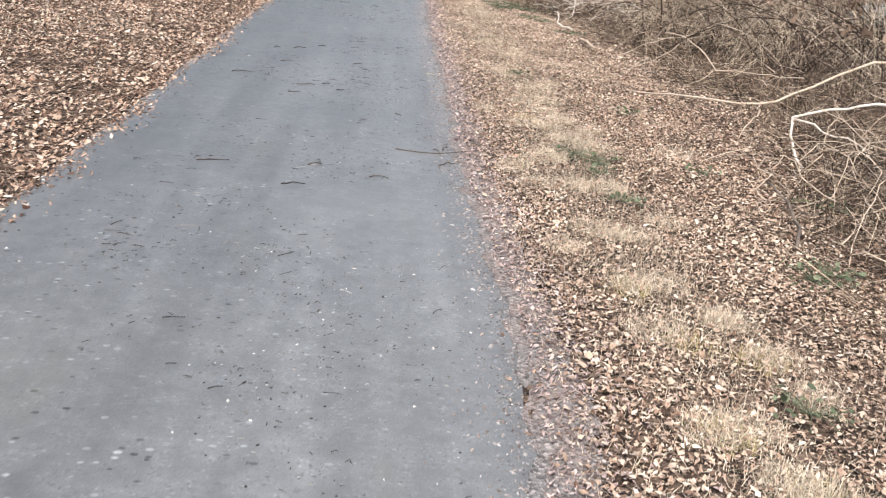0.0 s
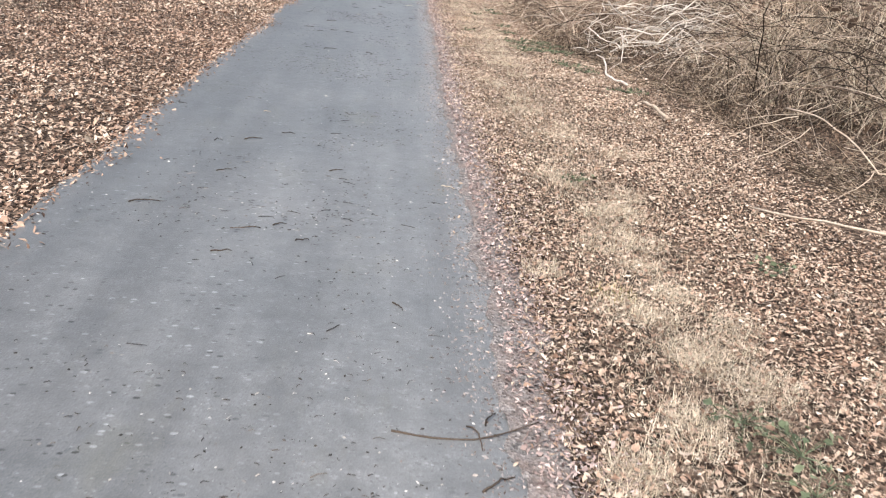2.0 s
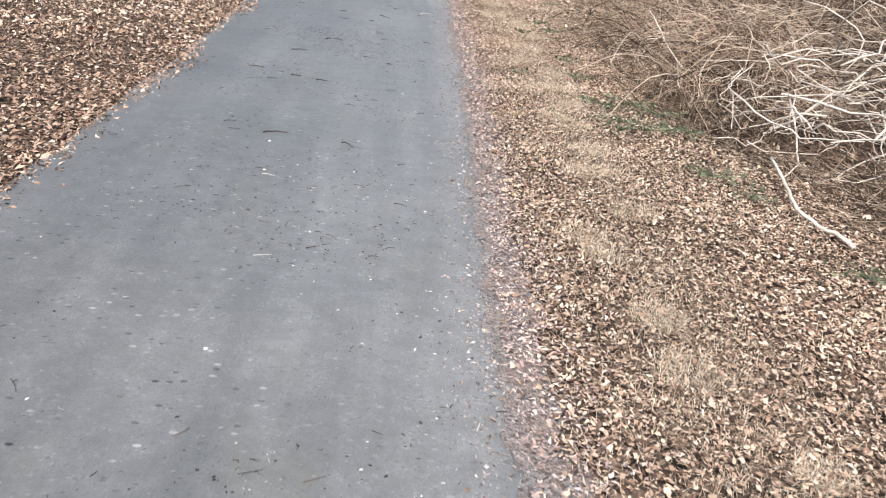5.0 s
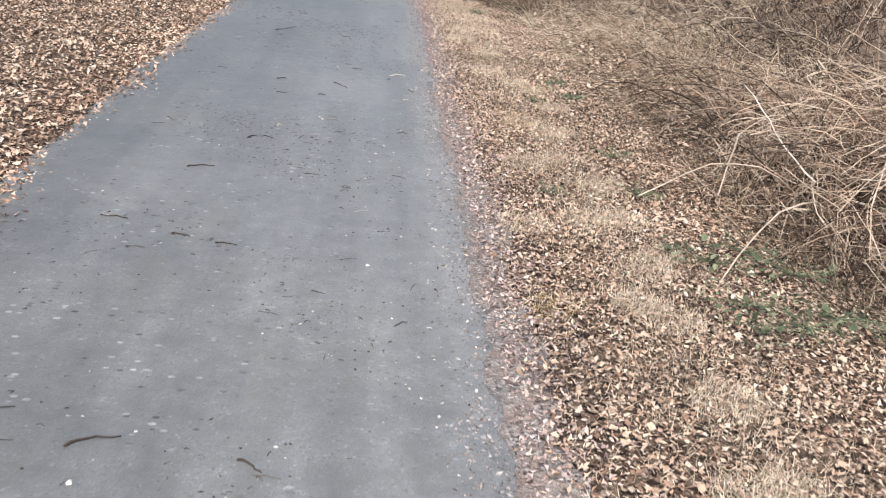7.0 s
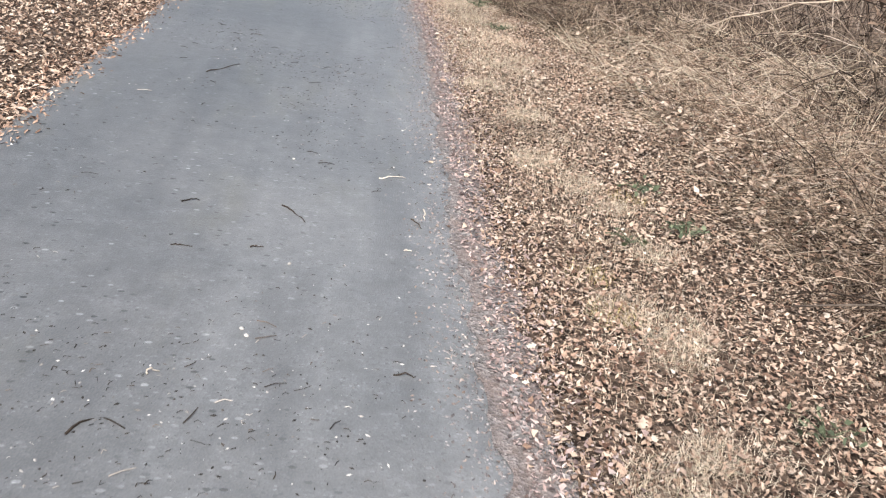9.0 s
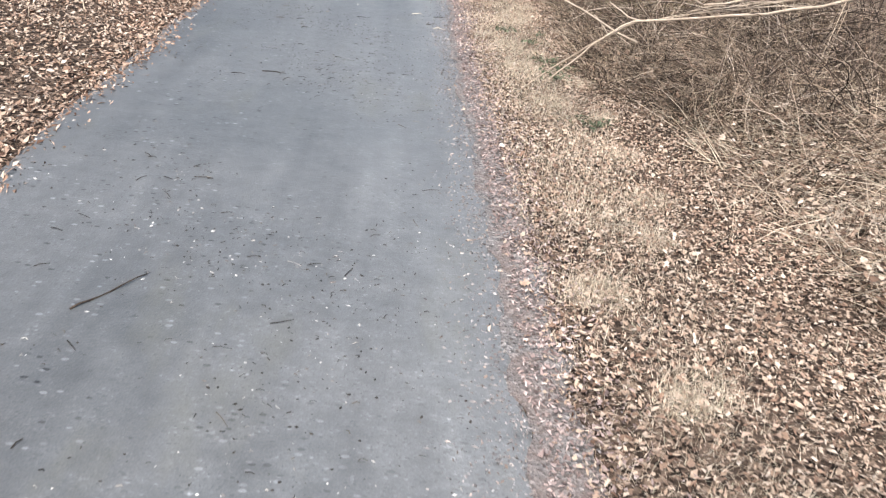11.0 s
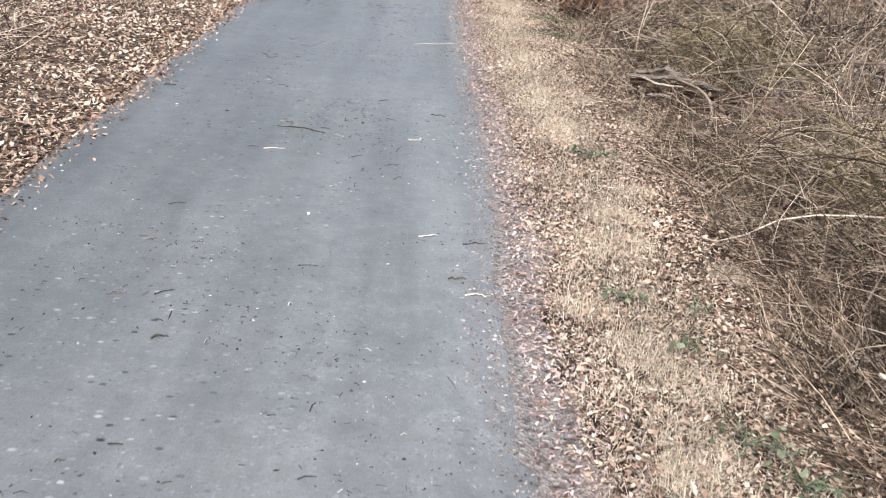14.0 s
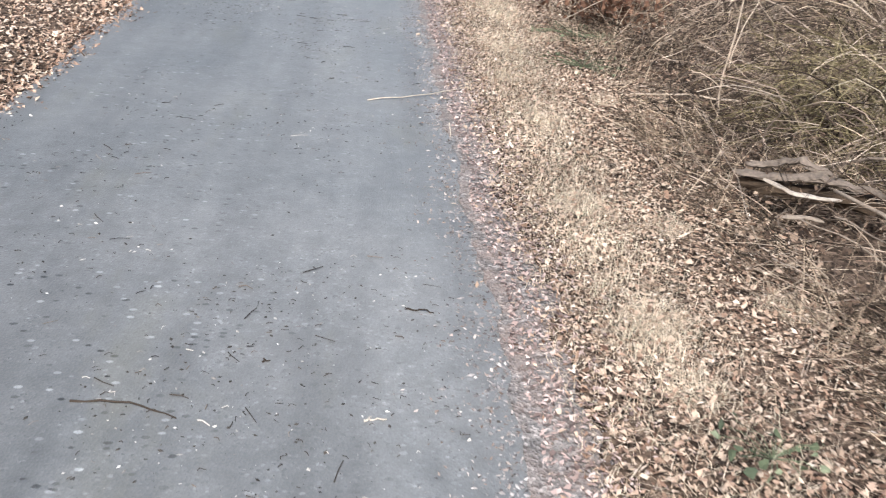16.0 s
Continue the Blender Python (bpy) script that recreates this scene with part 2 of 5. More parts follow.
BROWN_VINE = island_material("brown_dead_vine", [(0.0, (0.025, 0.016, 0.012)), (0.35, (0.17, 0.112, 0.084)), (0.7, (0.40, 0.295, 0.228)), (1.0, (0.66, 0.54, 0.44))], 0.6, patch_scale=2.0)
OLIVE_STALK = island_material("olive_dead_stalk", [(0.0, (0.07, 0.06, 0.03)), (0.5, (0.20, 0.17, 0.095)), (1.0, (0.42, 0.36, 0.22))], 0.5, patch_scale=2.0)
GREEN = island_material("weed_leaf", [(0.0, (0.05, 0.066, 0.045)), (0.6, (0.11, 0.138, 0.085)), (1.0, (0.21, 0.24, 0.16))], 0.2)
OLIVE = island_material("mossy_grass", [(0.0, (0.28, 0.23, 0.09)), (0.5, (0.44, 0.37, 0.17)), (1.0, (0.60, 0.52, 0.33))], 0.2)
CRUMB = island_material("trail_crumb", [(0.0, (0.03, 0.028, 0.027)), (0.58, (0.07, 0.064, 0.06)), (0.66, (0.19, 0.18, 0.175)), (0.8, (0.36, 0.35, 0.34)), (1.0, (0.72, 0.71, 0.7))], 0.15)
SLIVER = island_material("bark_sliver", [(0.0, (0.025, 0.022, 0.02)), (0.7, (0.06, 0.052, 0.046)), (0.86, (0.16, 0.13, 0.11)), (1.0, (0.62, 0.6, 0.57))], 0.15)
GRAVEL = island_material("edge_gravel", [(0.0, (0.08, 0.076, 0.08)), (0.5, (0.19, 0.18, 0.185)), (0.9, (0.30, 0.285, 0.29)), (1.0, (0.46, 0.44, 0.44))], 0.15)
STONE = island_material("pale_pebble", [(0.0, (0.35, 0.34, 0.33)), (1.0, (0.78, 0.76, 0.73))], 0.1, 80.0, per_object=True)
TWIG = island_material("dark_twig_bark", [(0.0, (0.03, 0.024, 0.02)), (1.0, (0.09, 0.07, 0.056))], 0.2, 60.0, per_object=True)
PALE_TWIG = island_material("bleached_twig", [(0.0, (0.42, 0.37, 0.31)), (1.0, (0.68, 0.63, 0.56))], 0.2, 60.0, per_object=True)
BLEACHED = bark_material("bleached_branch_bark", (0.34, 0.275, 0.215), (0.58, 0.50, 0.415))
WHITE_WOOD = bark_material("weathered_white_wood", (0.44, 0.40, 0.36), (0.72, 0.67, 0.61))
GREY_BARK = bark_material("grey_bark", (0.085, 0.07, 0.058), (0.21, 0.175, 0.15))
LIMB_BARK = bark_material("weathered_limb_bark", (0.17, 0.14, 0.115), (0.35, 0.30, 0.25))
SPLIT = bark_material("split_pale_wood", (0.27, 0.235, 0.20), (0.47, 0.425, 0.375), along=18.0)
ROT = bark_material("rotten_heartwood", (0.025, 0.017, 0.012), (0.07, 0.05, 0.035))


# ---- mesh helpers ----
def mesh_object(name, verts, faces, mat, parent=None, label="", smooth=False):
    """verts (n, 3); faces: arrays (m, 3) or (m, 4)."""
    me = bpy.data.meshes.new(name)
    verts = np.asarray(verts, np.float32)
    me.vertices.add(len(verts))
    me.vertices.foreach_set("co", verts.ravel())
    loops = np.concatenate([f.ravel() for f in faces]).astype(np.int32)
    sizes = np.concatenate([np.full(len(f), f.shape[1]) for f in faces]).astype(np.int32)
    me.loops.add(len(loops))
    me.loops.foreach_set("vertex_index", loops)
    me.polygons.add(len(sizes))
    me.polygons.foreach_set("loop_start", np.concatenate([[0], np.cumsum(sizes)[:-1]]).astype(np.int32))
    me.polygons.foreach_set("use_smooth", np.full(len(sizes), smooth))
    me.update(calc_edges=True)
    me.materials.append(mat)
    ob = new(name, me)
    if parent is not None:
        ob.parent = parent
    if label:
        ob["label"] = label
    return ob


def tubes(paths, r0, r1, sides=4):
    """Tapered tubes along paths (n, k, 3); r0, r1: radii at both ends (n). Returns verts, faces."""
    n, k, _ = paths.shape
    d = np.gradient(paths, axis=1)
    d /= np.linalg.norm(d, axis=2, keepdims=True) + 1e-9
    up = np.where(np.abs(d[..., 2:3]) > 0.9, np.array([1.0, 0, 0]), np.array([0, 0, 1.0]))
    a = np.cross(d, up)
    a /= np.linalg.norm(a, axis=2, keepdims=True) + 1e-9
    b = np.cross(a, d)
    r = np.asarray(r0)[:, None] + (np.asarray(r1) - np.asarray(r0))[:, None] * np.linspace(0, 1, k)[None]
    ang = np.linspace(0, 2 * np.pi, sides, endpoint=False)
    ring = a[:, :, None] * np.cos(ang)[None, None, :, None] + b[:, :, None] * np.sin(ang)[None, None, :, None]
    v = paths[:, :, None] + ring * r[:, :, None, None]
    base = (np.arange(n) * k * sides)[:, None, None]
    i = (np.arange(k - 1) * sides)[None, :, None]
    j = np.arange(sides)[None, None, :]
    j2 = (j + 1) % sides
    q = np.stack([base + i + j, base + i + j2, base + i + sides + j2, base + i + sides + j], -1).reshape(-1, 4)
    cap = np.stack([base[:, 0, 0] + (k - 1) * sides + s for s in range(sides)], -1)
    cap0 = np.stack([base[:, 0, 0] + s for s in range(sides)][::-1], -1)
    return v.reshape(-1, 3), [q, cap, cap0] if sides > 3 else [q]      # hair-thin stems need no end caps


def wander(p0, az, el, length, steps, droop, wobble, gen, ground=True):
    """Paths that start at p0 (n, 3) along azimuth az and elevation el, sag by droop and wander."""
    n = len(p0)
    p = np.zeros((n, steps, 3))
    p[:, 0] = p0
    az, el = az.copy(), el.copy()
    step = length / (steps - 1)
    for s in range(1, steps):
        az += gen.normal(0, wobble, n)
        el += gen.normal(0, wobble * 0.7, n) - droop
        el = np.clip(el, -1.3, 1.45)
        d = np.stack([np.cos(az) * np.cos(el), np.sin(az) * np.cos(el), np.sin(el)], -1)
        p[:, s] = p[:, s - 1] + d * step[:, None]
        if ground:
            low = height(p[:, s, 0], p[:, s, 1]) + 0.015
            under = p[:, s, 2] < low
            p[under, s, 2] = low[under] + gen.uniform(0, 0.03, under.sum())
            el[under] = np.abs(el[under]) * 0.3
    return p


# ---- ground shape ----
Y0, Y1 = -6.0, 46.0          # the stretch that is built in detail


def wave(x, y, f, s):
    """Smooth pseudo-random waves between about -1 and 1."""
    return (np.sin(x * f + 1.7 * s + 1.3 * np.sin(y * f * 0.7 + s)) + np.sin(y * f * 1.13 - 2.1 * s + 1.1 * np.sin(x * f * 0.9 - s))
            + np.sin((x + y) * f * 0.61 + 0.7 * s)) / 3


def right_edge(y):
    return 0.47 + np.interp(y, [24.5, 26.0], [0.0, 0.04]) + 0.08 * np.exp(-((y - 3.0) / 1.5) ** 2) + 0.02 * np.exp(-((y - 20.5) / 1.5) ** 2) + 0.04 * np.exp(-((y - 15.5) / 0.7) ** 2) + 0.03 * wave(y, y * 0.3, 1.1, 3) + 0.022 * wave(y, 0 * y, 6.0, 5) + 0.018 * wave(y, 0 * y, 19.0, 1) + 0.012 * wave(y, 0 * y, 47.0, 2)


def left_edge(y):
    return -1.71 + 0.04 * wave(y, y * 0.2, 0.9, 8) + 0.03 * wave(y, 0 * y, 5.0, 2) + 0.01 * wave(y, 0 * y, 21.0, 4)


def brush_edge(y):
    """Where the leafy verge gives way to the thickets."""
    return np.interp(y, [-6, 0, 4, 6, 8, 12, 14, 16, 21, 23, 26, 31, 34, 46], [2.2, 2.1, 2.25, 2.75, 3.2, 2.75, 2.15, 2.0, 2.1, 1.6, 1.62, 1.65, 2.0, 2.1]) + 0.12 * wave(y, 0 * y, 2.2, 6)


def height(x, y):
    x, y = np.asarray(x, float), np.asarray(y, float)
    off = np.maximum(np.maximum(x - 0.50, -1.71 - x), 0)
    rise = np.clip(off / 0.3, 0, 1)
    far = np.clip((np.maximum(np.abs(x), np.abs(y - 20)) - 60) / 100, 0, 1)
    z = -0.022 + rise * (0.02 + 0.022 * wave(x, y, 1.6, 1) + 0.014 * wave(x, y, 6.0, 2)) + np.clip(off - 2.5, 0, 6) * 0.03
    return z * (1 - far)


def axis(lo, hi, step, reach):
    """Even steps between lo and hi, and ever wider ones out to reach."""
    mid = np.arange(lo, hi + step / 2, step)
    out = step * np.cumsum(1.35 ** np.arange(1, 40))
    out = out[out < reach]
    return np.concatenate([lo - out[::-1], mid, hi + out])


gx, gy = axis(-6, 6, 0.17, 900), axis(Y0, Y1, 0.17, 900)
X, Y = np.meshgrid(gx, gy)
Z = height(X, Y)
nx, ny = len(gx), len(gy)
idx = np.arange(nx * ny).reshape(ny, nx)
quads = np.stack([idx[:-1, :-1], idx[:-1, 1:], idx[1:, 1:], idx[1:, :-1]], -1).reshape(-1, 4)
ground = mesh_object("ground", np.stack([X, Y, Z], -1).reshape(-1, 3), [quads], SOIL, smooth=True)
tagged(ground, "brown leaf-mould forest soil under litter", "ground", kind="structure")

# the trail: a thin slab of asphalt with crumbled edges
ty = np.arange(Y0 - 30, Y1 + 60, 0.1)
tu = np.concatenate([[0, 0.012, 0.03], np.linspace(0.06, 0.94, 18), [0.97, 0.988, 1]])
TL, TR = left_edge(ty), right_edge(ty)
X = TL[:, None] + (TR - TL)[:, None] * tu[None]
Y = np.repeat(ty[:, None], len(tu), 1)
edge_drop = np.interp(np.minimum(tu, 1 - tu), [0, 0.012, 0.03, 0.06], [0.026, 0.012, 0.004, 0.0])    # a feathered edge
Z = 0.006 * wave(X, Y, 2.0, 9) + 0.002 * wave(X, Y, 11.0, 4) - edge_drop[None]
nx, ny = len(tu), len(ty)
idx = np.arange(nx * ny).reshape(ny, nx)
quads = np.stack([idx[:-1, :-1], idx[:-1, 1:], idx[1:, 1:], idx[1:, :-1]], -1).reshape(-1, 4)
trail = mesh_object("pavement", np.stack([X, Y, Z], -1).reshape(-1, 3), [quads], ASPHALT, smooth=True)
tagged(trail, "worn grey asphalt footpath with crumbling edges", "path", kind="structure")


def trail_top(x, y):
    near = np.minimum(x - left_edge(y), right_edge(y) - x) / 2.17
    return -np.interp(near, [0, 0.012, 0.03, 0.06], [0.02, 0.012, 0.004, 0.0]) + 0.006 * wave(x, y, 2.0, 9) + 0.002 * wave(x, y, 11.0, 4)


# a loose shoulder of grit where the asphalt crumbles away
def shoulder_material():
    m, nt, b = material("shoulder_grit", 0.9, 0.25)
    v = coords(nt)
    vor = nt.nodes.new("ShaderNodeTexVoronoi")
    vor.inputs["Scale"].default_value = 85.0
    nt.links.new(v, vor.inputs["Vector"])
    sep = nt.nodes.new("ShaderNodeSeparateColor")
    nt.links.new(vor.outputs["Color"], sep.inputs[0])
    c = ramp(nt, sep.outputs[0], [(0.0, (0.06, 0.056, 0.056)), (0.35, (0.15, 0.146, 0.148)), (0.8, (0.22, 0.212, 0.212)), (1.0, (0.38, 0.36, 0.355))])
    c = mix(nt, ramp(nt, noise_tex(nt, v, 7.0, 4), [(0.4, (0.0,)), (0.65, (0.7,))]), c, (0.20, 0.158, 0.145))
    fine = noise_tex(nt, v, 140.0, 3, 0.7)
    c = mix(nt, 1.0, c, ramp(nt, fine, [(0.3, (0.75,)), (0.7, (1.2,))]), "MULTIPLY")
    colour(nt, b, c)
    bump(nt, b, mix(nt, 0.5, vor.outputs["Distance"], fine), 0.9, 0.01)
    return m


sy = np.arange(Y0, Y1, 0.03)
su = np.linspace(0, 1, 9)
s_in = right_edge(sy) - 0.04 + 0.022 * wave(sy, 0 * sy, 8.0, 3) + 0.014 * wave(sy, 0 * sy, 31.0, 6)
s_out = right_edge(sy) + 0.17 + 0.05 * wave(sy, 0 * sy, 5.0, 1) + 0.03 * wave(sy, 0 * sy, 17.0, 2)
X = s_in[:, None] + (s_out - s_in)[:, None] * su[None]
Y = np.repeat(sy[:, None], len(su), 1)
lip = np.where(X < right_edge(Y), trail_top(X, Y), np.maximum(height(X, Y), -0.021))
Z = lip + 0.003 + 0.013 * np.sin(np.pi * np.clip(su * 1.15, 0, 1))[None] + 0.003 * wave(X, Y, 40.0, 2) - 0.008 * (su[None] > 0.99)
nx, ny = len(su), len(sy)
idx = np.arange(nx * ny).reshape(ny, nx)
quads = np.stack([idx[:-1, :-1], idx[:-1, 1:], idx[1:, 1:], idx[1:, :-1]], -1).reshape(-1, 4)
shoulder = mesh_object("pavement_shoulder", np.stack([X, Y, Z], -1).reshape(-1, 3), [quads], shoulder_material(), smooth=True)
tagged(shoulder, "loose grey grit shoulder beside the crumbling asphalt", "path edge", kind="structure")


# ---- fallen leaves ----
CRISP = np.array([[0, 0], [0.42, 0.25], [1, 0], [0.5, -0.25], [0.5, 0]])
CRISP_F = np.array([[0, 4, 1], [1, 4, 2], [0, 3, 4], [3, 2, 4]])
FLAKE = np.array([[0, 0.02], [0.4, 0.2], [1, -0.05], [0.55, -0.2]])
FLAKE_F = np.array([[0, 2, 1], [0, 3, 2]])
OVAL = np.array([[0, 0], [0.3, 0.24], [0.68, 0.25], [1, 0], [0.68, -0.25], [0.3, -0.24], [0.35, 0], [0.7, 0]])
OVAL_F = np.array([[0, 6, 1], [1, 6, 7], [1, 7, 2], [2, 7, 3], [0, 5, 6], [5, 7, 6], [5, 4, 7], [4, 3, 7]])
LOBED = np.array([[0, 0], [0.16, 0.07], [0.3, 0.24], [0.4, 0.1], [0.56, 0.3], [0.66, 0.12], [0.84, 0.2], [1, 0],
                  [0.84, -0.2], [0.66, -0.12], [0.56, -0.3], [0.4, -0.1], [0.3, -0.24], [0.16, -0.07], [0.4, 0], [0.66, 0]])
LOBED_F = np.array([[0, 14, 1], [1, 14, 3], [1, 3, 2], [3, 14, 5], [14, 15, 5], [3, 5, 4], [5, 15, 7], [5, 7, 6],
                    [0, 13, 14], [13, 11, 14], [13, 12, 11], [11, 9, 14], [14, 9, 15], [11, 10, 9], [9, 7, 15], [9, 8, 7]])


def leaf_mesh(x, y, z, size, tilt, gen, shape=OVAL, shape_f=OVAL_F):
    """Curled leaves scattered at x, y, z."""
    n, k = len(x), len(shape)
    u, w = shape[:, 0] - 0.5, shape[:, 1]
    wide = gen.uniform(0.6, 1.6, n)[:, None]
    curl, fold, twist = gen.normal(0, 0.32, n)[:, None], gen.normal(0.08, 0.34, n)[:, None], gen.normal(0, 0.4, n)[:, None]
    ragged = 0.07 if k < 12 else 0.025     # no two leaves tear alike
    us, ws = u[None] + gen.normal(0, ragged, (n, k)), w[None] + gen.normal(0, ragged, (n, k))
    L = np.stack([us * (1 - 0.15 * np.abs(curl)), ws * wide, curl * (u ** 2)[None] + fold * np.abs(w)[None] + twist * (u * w)[None]], -1) * size[:, None, None]
    a, b, c = gen.uniform(0, 2 * np.pi, n), gen.normal(0, tilt, n), gen.normal(0, tilt, n)
    ca, sa, cb, sb, cc, sc = np.cos(a), np.sin(a), np.cos(b), np.sin(b), np.cos(c), np.sin(c)
    y1 = L[..., 1] * cc[:, None] - L[..., 2] * sc[:, None]
    z1 = L[..., 1] * sc[:, None] + L[..., 2] * cc[:, None]
    x2 = L[..., 0] * cb[:, None] + z1 * sb[:, None]
    z2 = -L[..., 0] * sb[:, None] + z1 * cb[:, None]
    px = x2 * ca[:, None] - y1 * sa[:, None] + x[:, None]
    py = x2 * sa[:, None] + y1 * ca[:, None] + y[:, None]
    z2 = z2 - z2.min(1, keepdims=True) * 0.85
    v = np.stack([px, py, z2 + z[:, None]], -1).reshape(-1, 3)
    f = (shape_f[None] + (np.arange(n) * k)[:, None, None]).reshape(-1, 3)
    return v, f


def joined(pieces):
    vs, fs, at = [], [], 0
    for v, f in pieces:
        vs.append(v)
        for part_f in (f if isinstance(f, list) else [f]):
            fs.append(part_f + at)
        at += len(v)
    return np.concatenate(vs), fs


def litter(name, label, x, y, gen, size=(0.018, 0.052), layer=0.035, mixed=(0.055, 0.12), tilt=0.33, mat=None, base=0.0):
    """Leaves of four cuts: lobed, oval, crisp and broken; mixed gives the shares of the first two."""
    n = len(x)
    z = height(x, y) + base + gen.uniform(0.0, layer, n)
    s = size[0] + (size[1] - size[0]) * gen.beta(1.6, 2.4, n)
    a, b = int(n * mixed[0]), int(n * (mixed[0] + mixed[1]))
    c = b + int((n - b) * 0.55)
    pieces = []
    for lo, hi, big, shape, faces in ((0, a, 1.5, LOBED, LOBED_F), (a, b, 1.15, OVAL, OVAL_F), (b, c, 1.0, CRISP, CRISP_F), (c, n, 0.95, FLAKE, FLAKE_F)):
        if hi > lo:
            pieces.append(leaf_mesh(x[lo:hi], y[lo:hi], z[lo:hi], s[lo:hi] * big, tilt, gen, shape, faces))
    v, f = joined(pieces)
    ob = mesh_object(name, v, f, mat or LEAF)
    return tagged(ob, label, "leaf litter", kind="stuff")


def scatter(n, x0, x1, y0, y1, gen):
    return gen.uniform(x0, x1, n), gen.uniform(y0, y1, n)


def keep(mask, *arrays):
    return [a[mask] for a in arrays]


def straw_middle(y):
    """The line along which dead grass shows between the leaves."""
    return np.interp(y, [0, 4, 8, 13, 17, 21, 23, 27, 31, 36], [1.25, 1.2, 1.1, 1.2, 1.1, 1.0, 0.9, 0.93, 1.0, 1.0]) + 0.06 * wave(y, 0 * y, 1.3, 2)


def straw_share(x, y):
    wide = np.interp(y, [0, 20, 23, 36], [0.30, 0.26, 0.20, 0.20])
    full = np.interp(y, [0, 7, 10, 20, 23, 36], [1.0, 0.95, 0.7, 0.7, 0.85, 0.85])
    return np.exp(-((x - straw_middle(y)) / wide) ** 2) * full * np.clip(0.75 + 0.6 * wave(x, y, 2.3, 7) + 0.4 * wave(x, y, 6.5, 3), 0, 1)


g = np.random.default_rng(11)
# verge beside the path, under the walker's eye
x, y = scatter(222000, 0.46, 3.4, 0.2, 34.5, g)
x, y = keep((y > 0.3 + np.abs(g.normal(0, 0.6, len(x)))) & (y < 34.5 - np.abs(g.normal(0, 0.8, len(x)))), x, y)
off = x - right_edge(y)
# litter left out by the split log: dark soil stands for its shaded hollow
m = (off > 0.02) & (x < brush_edge(y) + 0.35) & (np.hypot(x - 2.15, y - 27.4) > 0.36) & (g.random(len(x)) > np.interp(y, [0, 7, 10, 20, 23], [0.6, 0.6, 0.35, 0.35, 0.5]) * straw_share(x, y)) & (g.random(len(x)) < np.clip((off - 0.01) / 0.18, 0.05, 1))
m &= (y < 30) | (g.random(len(x)) < 0.55)
x, y = keep(m, x, y)
red = g.random(len(x)) < np.clip(0.25 + 0.5 * wave(x, y, 1.1, 12) + 0.25 * wave(x, y, 4.0, 5), 0.05, 0.8)
litter("leaf_litter", "curled tan oak leaves covering the verge", x[~red], y[~red], g, size=(0.011, 0.035), mixed=(0.05, 0.08))
litter("leaf_litter", "russet brown curled leaves covering the verge", x[red], y[red], g, size=(0.011, 0.035), mixed=(0.05, 0.08), mat=RED_LEAF)
# broken bits between them
x, y = scatter(195000, 0.46, 2.6, 0.4, 32.6, g)
x, y = keep((y > 0.5 + np.abs(g.normal(0, 0.5, len(x)))) & (y < 32.6 - np.abs(g.normal(0, 0.6, len(x)))), x, y)
off = x - right_edge(y)
m = (off > 0.0) & (x < brush_edge(y) + 0.15) & (np.hypot(x - 2.15, y - 27.4) > 0.36) & (g.random(len(x)) > np.interp(y, [0, 7, 10, 20, 23], [0.6, 0.6, 0.4, 0.4, 0.5]) * straw_share(x, y)) & (g.random(len(x)) < np.clip(off / 0.28, 0.05, 1))
x, y = keep(m, x, y)
brown = g.random(len(x)) < 0.45
for sel, mat, label in ((~brown, LEAF, "small broken bits of tan leaf on the verge"), (brown, RED_LEAF, "small broken bits of brown leaf on the verge")):
    xs, ys = keep(sel, x, y)
    v, f = leaf_mesh(xs, ys, height(xs, ys) + g.uniform(0, 0.026, len(xs)), g.uniform(0.01, 0.03, len(xs)), 0.4, g, FLAKE, FLAKE_F)
    tagged(mesh_object("leaf_bits", v, [f], mat), label, "leaf litter", kind="stuff")
# crumbled leaf along the asphalt
y = g.uniform(1.0, 34, 56000)
ragged = right_edge(y) - 0.01 + 0.02 * wave(y, 0 * y, 3.1, 6) + 0.015 * wave(y, 0 * y, 11.0, 8)
x = ragged + np.where(g.random(len(y)) < 0.8, np.abs(g.normal(0.0, 0.15, len(y))), -np.abs(g.normal(0, 0.11, len(y))))
z = np.where(x < right_edge(y), trail_top(x, y), height(x, y) + g.uniform(0.008, 0.024, len(y)))
inside = x < right_edge(y) - 0.01
for sel, scale, mat, label in ((~inside, 1.0, MAUVE, "mauve-brown crumbled leaves along the asphalt edge"), (inside, 0.65, FRAGMENT, "dull leaf fragments scattered on the asphalt edge")):
    xs, ys, zs = keep(sel, x, y, z)
    v, f = leaf_mesh(xs, ys, zs, g.uniform(0.009, 0.029, len(ys)) * scale, 0.4, g, FLAKE, FLAKE_F)
    tagged(mesh_object("leaf_crumbs", v, [f], mat), label, "leaf litter", kind="stuff")
y = g.uniform(2, 36, 16000)
ragged = left_edge(y) - 0.06 * wave(y, 0 * y, 2.3, 6) - 0.03 * wave(y, 0 * y, 9.0, 8)
x = ragged - np.where(g.random(len(y)) < 0.65, g.normal(0.06, 0.08, len(y)), -np.abs(g.normal(0, 0.085, len(y))))
z = np.where(x > left_edge(y), trail_top(x, y), height(x, y) + 0.008)
v, f = leaf_mesh(x, y, z, g.uniform(0.015, 0.045, len(y)), 0.4, g, FLAKE, FLAKE_F)
tagged(mesh_object("leaf_crumbs", v, [f], RED_LEAF), "broken russet leaves along the asphalt edge", "leaf litter", kind="stuff")
